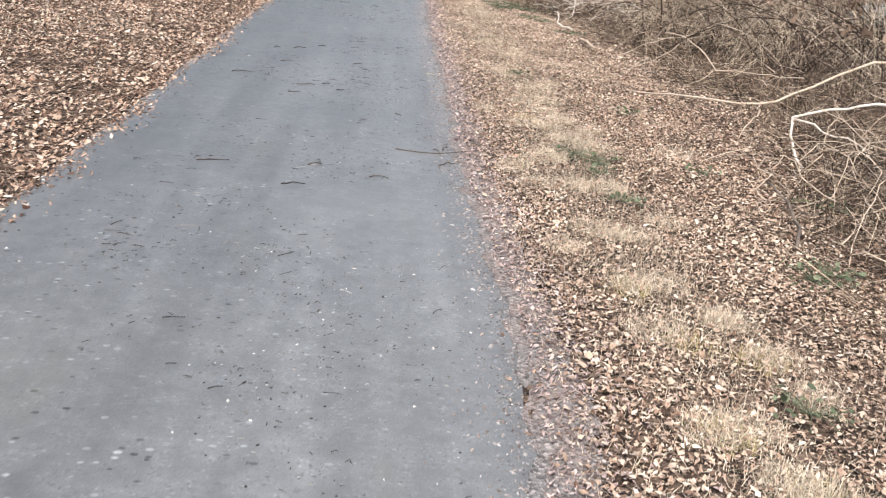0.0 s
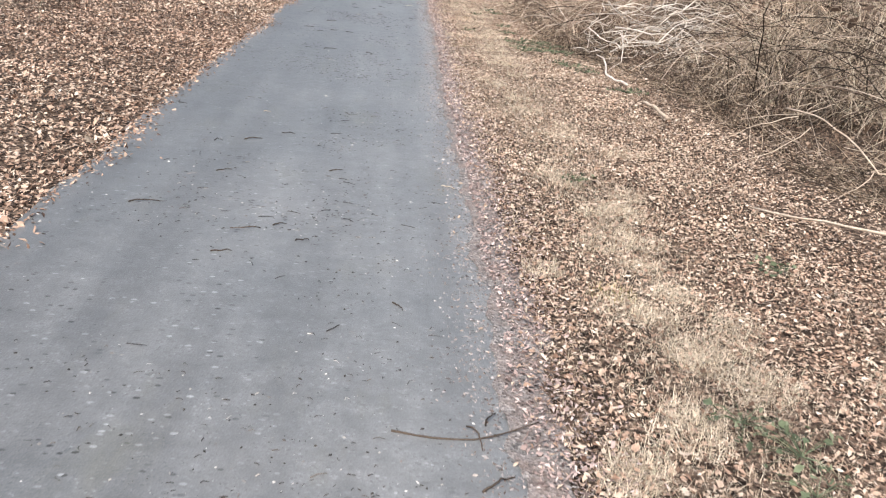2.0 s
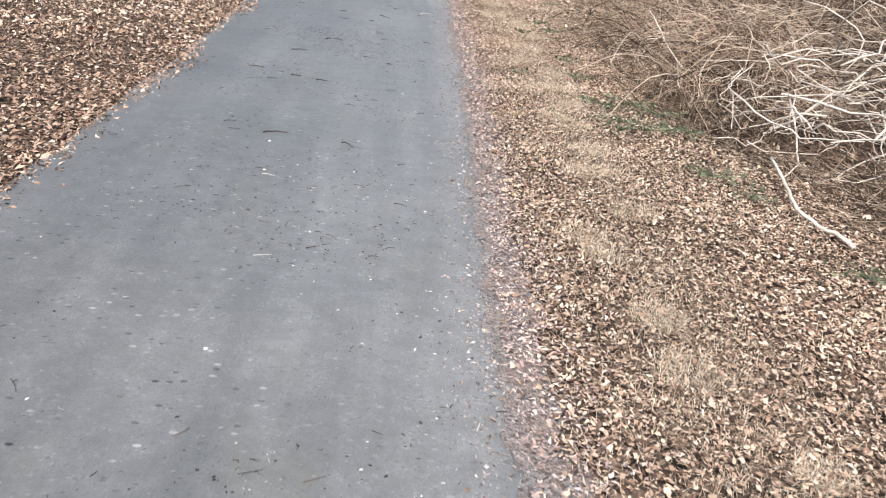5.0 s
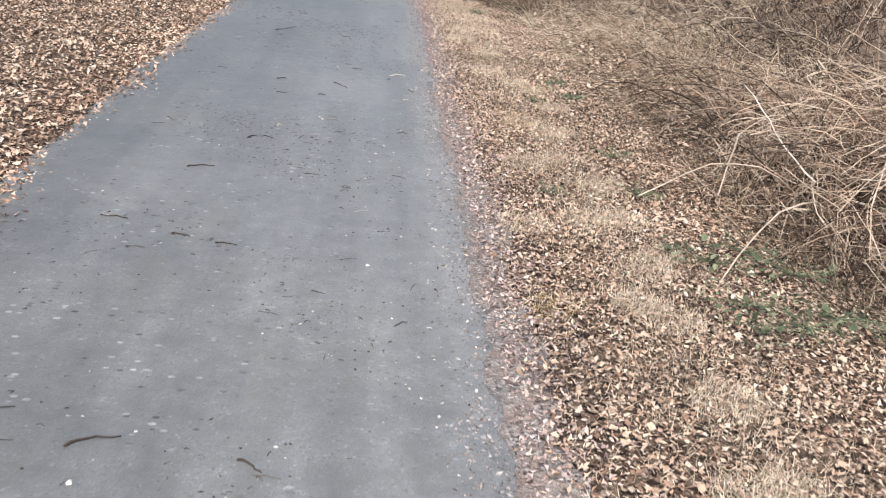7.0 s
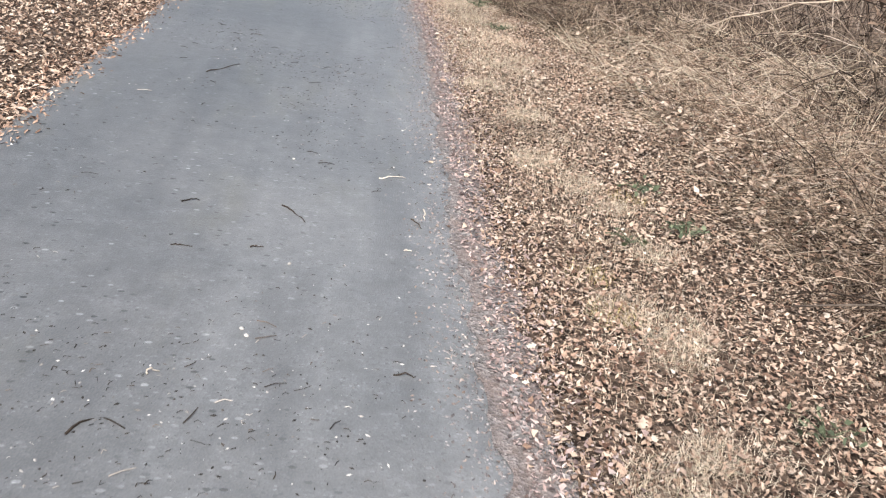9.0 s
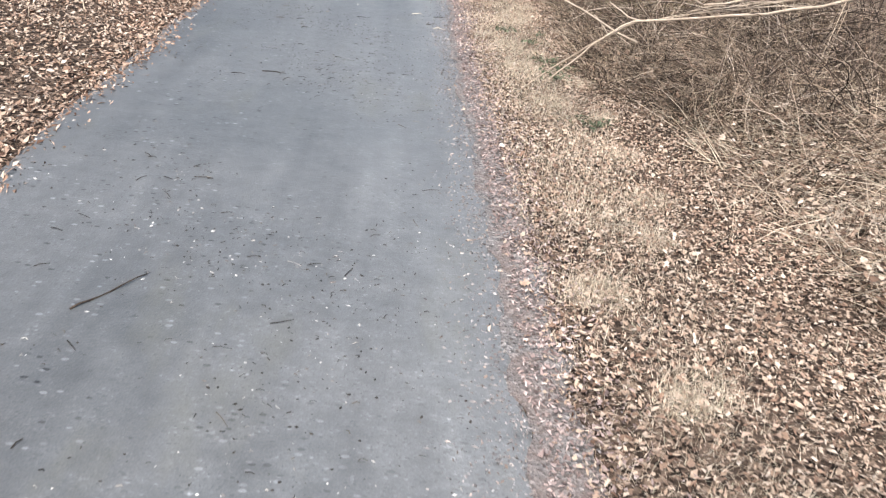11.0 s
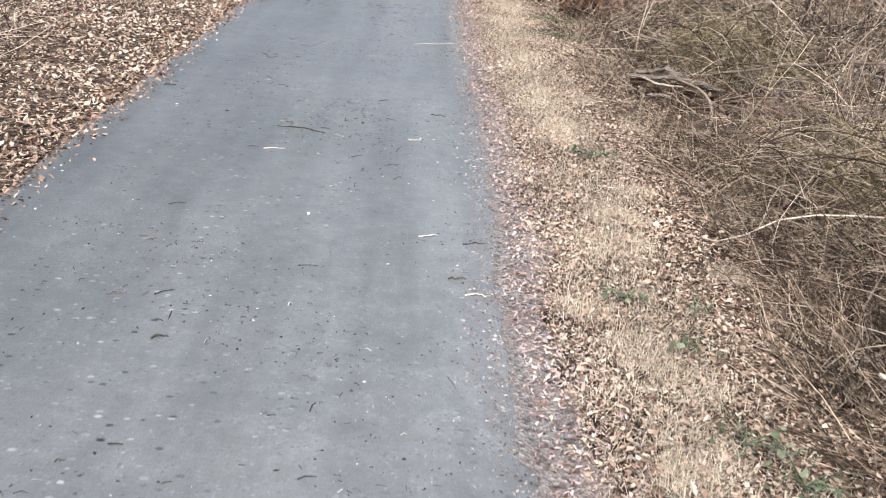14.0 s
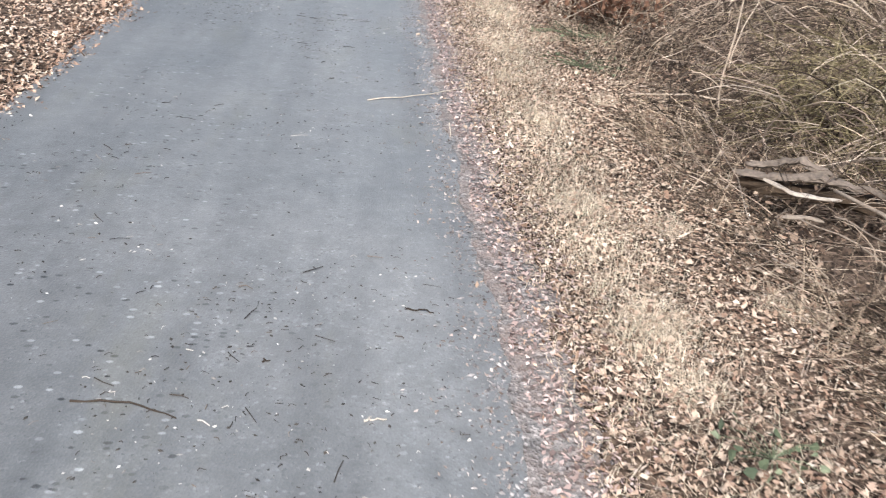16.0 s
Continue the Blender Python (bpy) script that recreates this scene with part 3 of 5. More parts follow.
# among the thickets, in a colour darkened for the shade there
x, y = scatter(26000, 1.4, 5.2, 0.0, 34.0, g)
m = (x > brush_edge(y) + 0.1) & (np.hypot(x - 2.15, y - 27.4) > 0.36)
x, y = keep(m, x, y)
litter("leaf_litter", "brown leaves under the brambles, coloured darker for shade", x, y, g, size=(0.03, 0.08), mixed=(0.0, 0.1), mat=SHADED_LEAF)
x, y = g.normal(2.65, 0.42, 20000), g.normal(19.4, 1.4, 20000)
x, y = keep(x > brush_edge(y) - 0.2, x, y)
litter("leaf_litter", "dry tan leaves caught on flattened brambles", x, y, g, size=(0.022, 0.06), layer=0.16, mixed=(0.03, 0.1))
# scraps of leaf caught in the brambles, in the same shade-darkened colour
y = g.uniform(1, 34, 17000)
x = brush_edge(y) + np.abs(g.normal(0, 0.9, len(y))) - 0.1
litter("leaf_scraps", "scraps of dead leaf caught in the brambles", x, y, g, size=(0.014, 0.05), layer=0.22, mixed=(0, 0), tilt=0.8, mat=SHADED_LEAF)
# the far side of the path
x, y = scatter(150000, -7.2, -1.60, 1.5, 35.0, g)
x, y = keep((g.random(len(x)) < np.exp(np.minimum(x + 4.2, 0) / 0.8)) & (y > 1.6 + np.abs(g.normal(0, 0.8, len(x)))) & (y < 35 - np.abs(g.normal(0, 1.0, len(x)))), x, y)
m = (x < left_edge(y) + 0.03 + 0.05 * wave(y, 0 * y, 2.3, 6)) & (g.random(len(x)) < np.clip((left_edge(y) - x) / 0.2 + 0.55, 0, 1))
m &= (y < 31) | (g.random(len(x)) < 0.55)
x, y = keep(m, x, y)
red = g.random(len(x)) < np.clip(0.5 + 0.5 * wave(x, y, 0.9, 3), 0.15, 0.85) * np.interp(y, [13, 21], [1.0, 0.8])
litter("leaf_litter", "thick carpet of tan fallen leaves beside the path", x[~red], y[~red], g, size=(0.02, 0.055), mixed=(0.03, 0.07))
litter("leaf_litter", "thick carpet of russet fallen leaves beside the path", x[red], y[red], g, size=(0.02, 0.055), mixed=(0.03, 0.07), mat=RED_LEAF)
x, y = scatter(60000, -4.8, -1.66, 2.6, 33.6, g)
x, y = keep((x < left_edge(y)) & (x > -4.8 + np.abs(g.normal(0, 0.5, len(x)))), x, y)
for near, mat, label in ((True, RED_LEAF, "small broken bits of russet leaf beside the path"), (False, LEAF, "small broken bits of tan leaf beside the path")):
    xs, ys = keep((y < 16 + g.normal(0, 2.0, len(y))) == near, x, y)
    v, f = leaf_mesh(xs, ys, height(xs, ys) + g.uniform(0, 0.03, len(xs)), g.uniform(0.018, 0.045, len(xs)), 0.5, g, FLAKE, FLAKE_F)
    tagged(mesh_object("leaf_bits", v, [f], mat), label, "leaf litter", kind="stuff")
# farther on, sparser and larger
x, y = scatter(10000, -12, 9, 34, 58, g)
m = (x < left_edge(y)) | (x > right_edge(y))
x, y = keep(m, x, y)
litter("leaf_litter", "distant fallen leaves along the path", x, y, g, size=(0.08, 0.16), mixed=(0, 0))
x, y = g.normal(-6.5, 1.8, 6000), g.uniform(-2, 40, 6000)
x, y = keep(x < -3.5, x, y)
litter("leaf_litter", "fallen leaves on the woodland floor", x, y, g, size=(0.035, 0.08), mixed=(0, 0), mat=RED_LEAF)
# strays blown on to the asphalt
y = g.uniform(0, 36, 360)
side = g.random(360) < 0.5
x = np.where(side, right_edge(y) - np.abs(g.normal(0, 0.06, 360)), left_edge(y) + np.abs(g.normal(0, 0.07, 360)))
v, f = leaf_mesh(x, y, trail_top(x, y) + 0.002, g.uniform(0.012, 0.032, 360), 0.25, g)
tagged(mesh_object("stray_leaves", v, [f], LEAF), "small dry leaves strewn on the asphalt edge", "fallen leaves", kind="stuff")


# ---- dry grass ----
def blades(x, y, length, lean, gen, width=0.004, steps=4, base=None):
    n = len(x)
    z = height(x, y) if base is None else base
    az = gen.uniform(0, 2 * np.pi, n)
    p = wander(np.stack([x, y, z], -1), az, np.pi / 2 - np.abs(gen.normal(0, 1, n)) * lean, length, steps, 0.28, 0.25, gen)
    d = p[:, -1] - p[:, 0]
    s = np.stack([-d[:, 1], d[:, 0], 0 * d[:, 0]], -1)
    s /= np.linalg.norm(s, axis=1, keepdims=True) + 1e-9
    w = (np.linspace(1, 0.25, steps) * width)[None, :, None] * gen.uniform(0.6, 1.4, n)[:, None, None]
    v = np.stack([p - s[:, None] * w * 0.5, p + s[:, None] * w * 0.5], 2).reshape(-1, 3)
    base_i = (np.arange(n) * steps * 2)[:, None]
    i = (np.arange(steps - 1) * 2)[None]
    q = np.stack([base_i + i, base_i + i + 1, base_i + i + 3, base_i + i + 2], -1).reshape(-1, 4)
    return v, q


g = np.random.default_rng(23)
x, y = scatter(270000, 0.6, 2.2, 1.0, 33.5, g)
xs, ys = scatter(65000, 0.6, 1.3, 20.5, 33.5, g)
x, y = np.concatenate([x, xs]), np.concatenate([y, ys])
m = (g.random(len(x)) < straw_share(x, y) * 0.95 + 0.2) & (x < brush_edge(y) + 0.2)
x, y = keep(m, x, y)
v, f = blades(x, y, g.uniform(0.015, 0.06, len(x)), 1.45, g, 0.0019, steps=2, base=height(x, y) + g.uniform(0, 0.03, len(x)))
tagged(mesh_object("dry_grass", v, [f], STRAW), "flattened straw-coloured dead grass along the verge", "grass", kind="stuff")
x, y = scatter(9000, -5.5, -2.2, 2, 40, g)
m = wave(x, y, 1.3, 5) > g.normal(0.3, 0.2, len(x))
x, y = keep(m, x, y)
v, f = blades(x, y, g.uniform(0.06, 0.22, len(x)), 0.8, g, 0.006)
tagged(mesh_object("dry_grass", v, [f], STRAW), "thin dead grass poking through fallen leaves", "grass", kind="stuff")


# ---- thickets ----
CLEAR = ((3.75, 10.0, 0.7), (4.0, 8.9, 0.6), (2.0, 27.5, 0.38), (2.3, 27.25, 0.32), (2.65, 27.95, 0.4), (1.1, 22.4, 0.4), (3.1, 13.7, 0.75), (3.9, 14.6, 0.7), (2.2, 15.2, 0.25), (3.0, 21.4, 0.25))    # hollows in the tangle


def limb(p, q, bow, gen, steps=9, wob=0.02):
    """A crooked path from p to q that bows sideways and upwards by bow."""
    p, q = np.array(p, float), np.array(q, float)
    t = np.linspace(0, 1, steps)[:, None]
    d = q - p
    side = np.array([-d[1], d[0], 0]) / (np.linalg.norm(d[:2]) + 1e-9)
    rough = np.cumsum(gen.normal(0, wob, (steps, 3)), 0)
    rough -= rough[0] + (rough[-1] - rough[0]) * t
    return p + d * t + np.sin(np.pi * t) * (side * bow[0] + np.array([0, 0, 1]) * bow[1]) + rough


def branch(name, parent, p, q, r0, r1, mat, gen, bow=(0.0, 0.0), sides=6, label="", wob=0.018):
    """One crooked branch as a part of its thing, which stands at the parent's place."""
    path = limb(p, q, bow, gen, wob=wob) - np.array(parent.location)
    v, f = tubes(path[None], np.array([r0]), np.array([r1]), sides)
    return mesh_object(name, v, f, mat, parent, label, smooth=True)


def thing(name, at, label, category, group=""):
    ob = tagged(new(name), label, category, group)
    ob.location = at
    return ob


def thicket(y0, y1, depth, rise, gen, canes, label, tall=0.0, straw=1.0, stalk=None):
    """A tangle of dead brambles and flattened stalks between y0 and y1, from the verge's edge inwards."""
    mid = (y0 + y1) / 2
    top = thing("bramble_thicket", (float(brush_edge(np.array(mid))) + 0.5, mid, 0), label, "thicket", "thickets beside the path")
    shift = np.array(top.location)

    def tangle(name, n, el_mean, el_dev, length, rad, droop, wob, mat, steps=9, inward=0.0, sub_label="", lift=0.0, spread=0.6, bunch=16):
        # stems grow in bundles that lean one way, with gaps between them
        k = max(4, n // bunch)
        cy = gen.uniform(y0 - 0.1, y1 + 0.1, k)
        cin = inward + np.abs(gen.normal(0, depth * spread, k)) + 0.05
        ca, ce = gen.uniform(0, 2 * np.pi, k), gen.normal(el_mean, el_dev, k)
        c = gen.integers(0, k, n)
        y = cy[c] + gen.normal(0, 0.14, n)
        x = brush_edge(y) + np.maximum(cin[c] + gen.normal(0, 0.14, n), inward)
        z = height(x, y) + 0.01 + lift * gen.uniform(0.1, 1.0, n) * np.clip((x - brush_edge(y)) / 1.0, 0.1, 1)
        p = wander(np.stack([x, y, z], -1), ca[c] + gen.normal(0, 0.6, n), ce[c] + gen.normal(0, 0.2, n), gen.uniform(*length, n), steps, droop, wob, gen)
        m = p[:, : steps // 2 + 1].mean(1)
        free = np.ones(n, bool)
        for hx, hy, hr in CLEAR:
            free &= (np.hypot(m[:, 0] - hx, m[:, 1] - hy) > hr * gen.uniform(0.6, 1.1, n)) | (m[:, 2] > 0.8)
        p = p[free]
        n = len(p)
        lim = right_edge(p[..., 1]) + 0.45      # nothing trails over the asphalt
        p[..., 0] = np.where(p[..., 0] < lim, lim + (lim - p[..., 0]) * 0.3, p[..., 0])
        r = gen.uniform(*rad, n)
        v, f = tubes(p - shift, r, r * 0.35, 3)
        ob = mesh_object(name, v, f, mat, top, sub_label)
        ob["kind"] = "stuff"

    span = (y1 - y0) / 3.0
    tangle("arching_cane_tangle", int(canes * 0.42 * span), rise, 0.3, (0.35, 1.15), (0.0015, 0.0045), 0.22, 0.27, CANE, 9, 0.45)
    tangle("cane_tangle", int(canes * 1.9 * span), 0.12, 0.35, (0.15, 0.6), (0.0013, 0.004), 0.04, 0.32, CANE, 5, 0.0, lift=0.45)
    tangle("stalk_tangle", int(canes * 4.2 * straw * span), 0.3, 0.5, (0.08, 0.36), (0.001, 0.003), 0.06, 0.22, stalk or STALK, 3, -0.15, "straw-coloured broken stalks", lift=0.3)
    if tall:
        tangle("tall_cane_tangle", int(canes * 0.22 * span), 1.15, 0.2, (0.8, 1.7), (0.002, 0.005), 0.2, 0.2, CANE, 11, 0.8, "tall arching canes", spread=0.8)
        tangle("hanging_vine_tangle", int(canes * 0.5 * tall * span), -0.7, 0.45, (0.5, 1.1), (0.0014, 0.003), 0.1, 0.14, STRAW if y0 < 13 else STALK, 6, 0.6, "tan dead vines hanging down", lift=1.25)
    # a few stout pale canes that stand out
    for _ in range(5):
        yy = gen.uniform(y0, y1)
        xx = float(brush_edge(np.array(yy))) + 0.15 + abs(gen.normal(0, 0.7))
        if any(math.hypot(xx - hx, yy - hy) < hr + 0.45 for hx, hy, hr in CLEAR):
            continue
        a, ln = gen.uniform(0, 2 * math.pi), gen.uniform(0.35, 0.9)
        z0 = float(height(xx, yy)) + 0.02
        ex = max(xx + math.cos(a) * ln, float(brush_edge(np.array(yy))) - 0.1)
        ey = yy + math.sin(a) * ln
        branch("cane", top, (xx, yy, z0), (ex, ey, float(height(ex, ey)) + gen.uniform(0.05, 0.5)), gen.uniform(0.002, 0.004), 0.0013, BLEACHED, gen, (gen.normal(0, 0.12), gen.uniform(0.05, 0.35)), 5)
    return top


g = np.random.default_rng(31)
SPARSE = "sparse dead brambles and fallen canes over brown leaves"
DENSE = "dense tangle of dead brown brambles and stalks"
LOW = "low flattened tangle of dead brambles and grass"
VINES = "tall thicket of dead canes hung with tan vines"
thicket(-4, -1, 1.6, 0.8, g, 50, SPARSE)
thicket(-1, 2, 1.6, 0.8, g, 140, SPARSE)
thicket(2, 5, 1.5, 0.6, g, 330, SPARSE)
thicket(5, 8, 1.7, 0.6, g, 300, SPARSE)
thicket(8, 10.5, 1.5, 0.95, g, 480, VINES, tall=1.3)
thicket(10.5, 13, 1.5, 0.9, g, 480, VINES, tall=1.2)
thicket(13, 15.5, 1.8, 0.9, g, 640, DENSE, tall=0.3)
thicket(15.5, 18, 1.9, 0.75, g, 560, DENSE, tall=0.3)
thicket(18, 20.2, 1.9, 0.35, g, 400, LOW, stalk=STRAW)
thicket(20.2, 22.2, 1.9, 0.45, g, 450, LOW, straw=1.3, stalk=STRAW)
thicket(22.2, 24.4, 1.7, 0.5, g, 800, DENSE, tall=0.3, straw=1.7)
thicket(24.4, 26.6, 1.7, 0.45, g, 820, DENSE, tall=0.4, straw=1.4)
thicket(26.6, 29, 1.7, 0.7, g, 760, DENSE, tall=0.6)
thicket(29, 32, 1.9, 0.85, g, 560, VINES, tall=0.8)
thicket(32, 36, 2.2, 0.9, g, 220, VINES, tall=0.9)
thicket(36, 42, 2.4, 0.9, g, 90, VINES, tall=0.9)


def vine_mound(x, y, wx, wy, h, n, label, vine=None, canes=0):
    """A dome of arching stems hung all over with dead vines."""
    top = thing("vine_mound", (x, y, float(height(x, y))), label, "thicket", "mounds of dead vines")
    k = 70
    a = g.uniform(0, 6.3, k)
    p0 = np.stack([np.cos(a) * wx * g.uniform(0.2, 0.9, k), np.sin(a) * wy * g.uniform(0.2, 0.9, k), np.zeros(k)], -1) + np.array(top.location)
    p = wander(p0, g.uniform(0, 6.3, k), g.normal(1.25, 0.15, k), g.uniform(1.2, 1.9, k) * h, 10, 0.2, 0.12, g) - np.array(top.location)
    r = g.uniform(0.003, 0.007, k)
    v, f = tubes(p, r, r * 0.4, 4)
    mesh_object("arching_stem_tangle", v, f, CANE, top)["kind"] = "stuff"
    for part_name, mat, m, rad in (("hanging_vine_tangle", vine or STALK, n, 0.0026), ("pale_vine_tangle", STRAW, n // (3 if y < 13 else 12), 0.0024)):
        a, q = g.uniform(0, 6.3, m), np.sqrt(g.random(m))
        z = h * (1 - 0.75 * q ** 2) * g.uniform(0.55, 1.05, m)
        p0 = np.stack([np.cos(a) * wx * q, np.sin(a) * wy * q, z], -1) + np.array(top.location)
        p = wander(p0, g.uniform(0, 6.3, m), g.normal(0.1, 0.6, m), g.uniform(0.18, 0.75, m), 6, 0.2, 0.34, g) - np.array(top.location)
        v, f = tubes(p, g.uniform(0.5, 1.3, m) * rad, np.full(m, 0.001), 3)
        mesh_object(part_name, v, f, mat, top)["kind"] = "stuff"
    if canes:
        a, q = g.uniform(0, 6.3, canes), np.sqrt(g.random(canes))
        z = h * (1 - 0.75 * q ** 2) * g.uniform(0.8, 1.15, canes)
        p0 = np.stack([np.cos(a) * wx * q, np.sin(a) * wy * q, z], -1) + np.array(top.location)
        p = wander(p0, g.uniform(0, 6.3, canes), g.normal(0.1, 0.4, canes), g.uniform(0.3, 0.95, canes), 9, 0.08, 0.2, g) - np.array(top.location)
        p[..., 0] = np.maximum(p[..., 0], -wx * g.uniform(0.8, 1.1, (canes, 1)))
        r = g.uniform(0.002, 0.0045, canes)
        v, f = tubes(p, r, r * 0.6, 5)
        mesh_object("pale_cane_tangle", v, f, BLEACHED, top, "bleached canes arching over the mound")["kind"] = "stuff"


vine_mound(3.7, 11.0, 0.75, 0.95, 1.3, 800, "tall mound hung with tan dead vines")
vine_mound(4.15, 12.9, 0.7, 0.8, 1.15, 800, "rounded mound of reddish-brown dead vines", BROWN_VINE)
vine_mound(4.6, 9.3, 0.9, 1.0, 1.35, 420, "tall mound hung with tan dead vines")
vine_mound(3.9, 19.7, 0.8, 0.8, 0.9, 460, "rounded mound of dark dead brambles")
vine_mound(3.1, 25.0, 0.7, 0.8, 1.0, 620, "mound of tan dead vines behind brambles")
vine_mound(3.7, 29.9, 0.9, 1.0, 1.2, 560, "tall mound hung with tan dead vines")
vine_mound(2.75, 15.15, 0.72, 1.0, 0.8, 1600, "rounded mound of pinkish-brown dead vines and canes", BROWN_VINE, 130)
vine_mound(2.75, 16.5, 0.55, 0.6, 0.5, 800, "low mound of pinkish-brown dead vines", BROWN_VINE, 30)
vine_mound(2.45, 25.6, 0.5, 0.7, 0.42, 700, "low mound of olive-tan dead stalks", OLIVE_STALK)
vine_mound(2.65, 28.9, 0.55, 0.7, 0.55, 800, "low mound of olive-tan dead stalks", OLIVE_STALK)
vine_mound(4.4, 16.0, 0.9, 1.0, 1.0, 420, "rounded mound of dark dead brambles")


def far_thicket(y0, y1, n):
    top = thing("bramble_thicket", (6.0, (y0 + y1) / 2, 0.15), "deep grey-brown thicket of tall dead canes", "thicket", "thickets beside the path")
    x, y = g.uniform(4.4, 9.5, n), g.uniform(y0, y1, n)
    # canes run on above the view so that their tops shade the ground
    p = wander(np.stack([x, y, height(x, y)], -1), g.uniform(0, 6.3, n), g.normal(1.2, 0.25, n), g.uniform(1.4, 3.2, n), 6, 0.2, 0.16, g)
    p[..., 0] = np.maximum(p[..., 0], 3.7)
    r = g.uniform(0.004, 0.008, n)
    v, f = tubes(p - np.array(top.location), r, r * 0.5, 3)
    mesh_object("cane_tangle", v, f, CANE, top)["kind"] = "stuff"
    # unseen leaves added on the tops to block light from the thicket below
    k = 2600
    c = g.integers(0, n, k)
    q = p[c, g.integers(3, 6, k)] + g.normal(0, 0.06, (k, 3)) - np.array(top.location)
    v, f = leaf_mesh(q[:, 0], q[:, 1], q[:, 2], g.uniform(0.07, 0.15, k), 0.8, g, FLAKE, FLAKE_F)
    mesh_object("clinging_leaves", v, [f], SHADED_LEAF, top, "unseen brown leaves added to shade the canes below")["kind"] = "stuff"


for k in range(6):
    far_thicket(5 + 7 * k, 12 + 7 * k, 420)


def stem_mat(x, y, wide, long, n, heading, label):
    """Dead stems blown flat, lying side by side."""
    top = thing("flattened_stems", (x, y, float(height(x, y))), label, "dead stems", "mats of flattened stems")
    p0 = np.stack([x + g.normal(0, wide, n), y + g.normal(0, long, n), height(np.full(n, x), np.full(n, y)) + 0.03 + 0.34 * g.random(n) ** 1.5], -1)
    lim = np.interp(y, [20, 23], [1.0, 0.85])
    k = n * 3 // 5
    for name, lo, hi, turn, mat in (("stem_tangle", 0, k, 0.45 if y > 22 else 1.1, FADED if y > 22 else STRAW if x < 2.4 else STALK), ("crossing_stem_tangle", k, n, 1.4, BROWN_VINE)):
        m = hi - lo
        p = wander(p0[lo:hi], heading + g.normal(0, turn, m), g.normal(0.1, 0.35, m), g.uniform(0.14, 0.5, m), 5, 0.1, 0.3, g)
        p[..., 0] = np.maximum(p[..., 0], right_edge(p[..., 1]) + lim + 0.1 * g.random((m, 1)))
        r = g.uniform(0.001, 0.0026, m)
        v, f = tubes(p - np.array(top.location), r, r * 0.5, 3)
        mesh_object(name, v, f, mat, top)["kind"] = "stuff"


MATTED = "mat of grey-tan dead stems blown flat"
for mx_, my_, mn_ in ((2.25, 23.2, 420), (2.6, 23.6, 380), (2.2, 24.5, 460), (2.5, 24.9, 420), (2.15, 25.6, 480), (2.7, 25.8, 360), (2.2, 26.55, 340), (2.75, 26.9, 260), (2.3, 22.4, 300), (2.6, 21.2, 420), (3.1, 20.6, 420), (2.35, 20.2, 380),
                      (2.75, 19.6, 460), (2.4, 19.0, 380), (3.0, 18.6, 420), (2.5, 18.0, 420), (2.9, 17.4, 420), (2.4, 17.2, 300)):
    stem_mat(mx_, my_, 0.32, 0.42, mn_, 2.2 if my_ > 22 else 2.7, MATTED)


def low_scrub(x, y, w, n, label):
    """A small grey scrub on the far side of the path."""
    top = thing("dead_scrub", (x, y, float(height(x, y))), label, "scrub", "scrub on the far verge")
    p0 = np.stack([g.normal(0, w, n), g.normal(0, w * 1.6, n), np.full(n, 0.0)], -1)
    p = wander(p0 + np.array(top.location), g.uniform(0, 6.3, n), g.normal(0.6, 0.4, n), g.uniform(0.25, 0.9, n), 7, 0.12, 0.2, g) - np.array(top.location)
    r = g.uniform(0.0015, 0.004, n)
    v, f = tubes(p, r, r * 0.4, 3)
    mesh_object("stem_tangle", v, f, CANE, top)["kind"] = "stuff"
    v, f = blades(p0[: n // 2, 0] + x, p0[: n // 2, 1] + y, g.uniform(0.12, 0.3, n // 2), 0.9, g, 0.005)
    mesh_object("grass_tangle", v - np.array(top.location), [f], STRAW, top)["kind"] = "stuff"


low_scrub(-4.6, 13.6, 0.55, 320, "grey dead scrub among fallen leaves")
low_scrub(-4.3, 16.4, 0.5, 300, "grey dead scrub among fallen leaves")
low_scrub(-5.0, 11.0, 0.5, 260, "grey dead scrub among fallen leaves")
low_scrub(-4.4, 19.5, 0.4, 180, "thin tan scrub at the woodland edge")
low_scrub(-3.3, 28.3, 0.22, 170, "upright tuft of tan dead stems")
low_scrub(-4.2, 29.5, 0.5, 240, "grey dead scrub among fallen leaves")
low_scrub(-4.4, 34.0, 0.6, 240, "grey dead scrub among fallen leaves")

# ---- heaps of cut branches ----
g = np.random.default_rng(47)


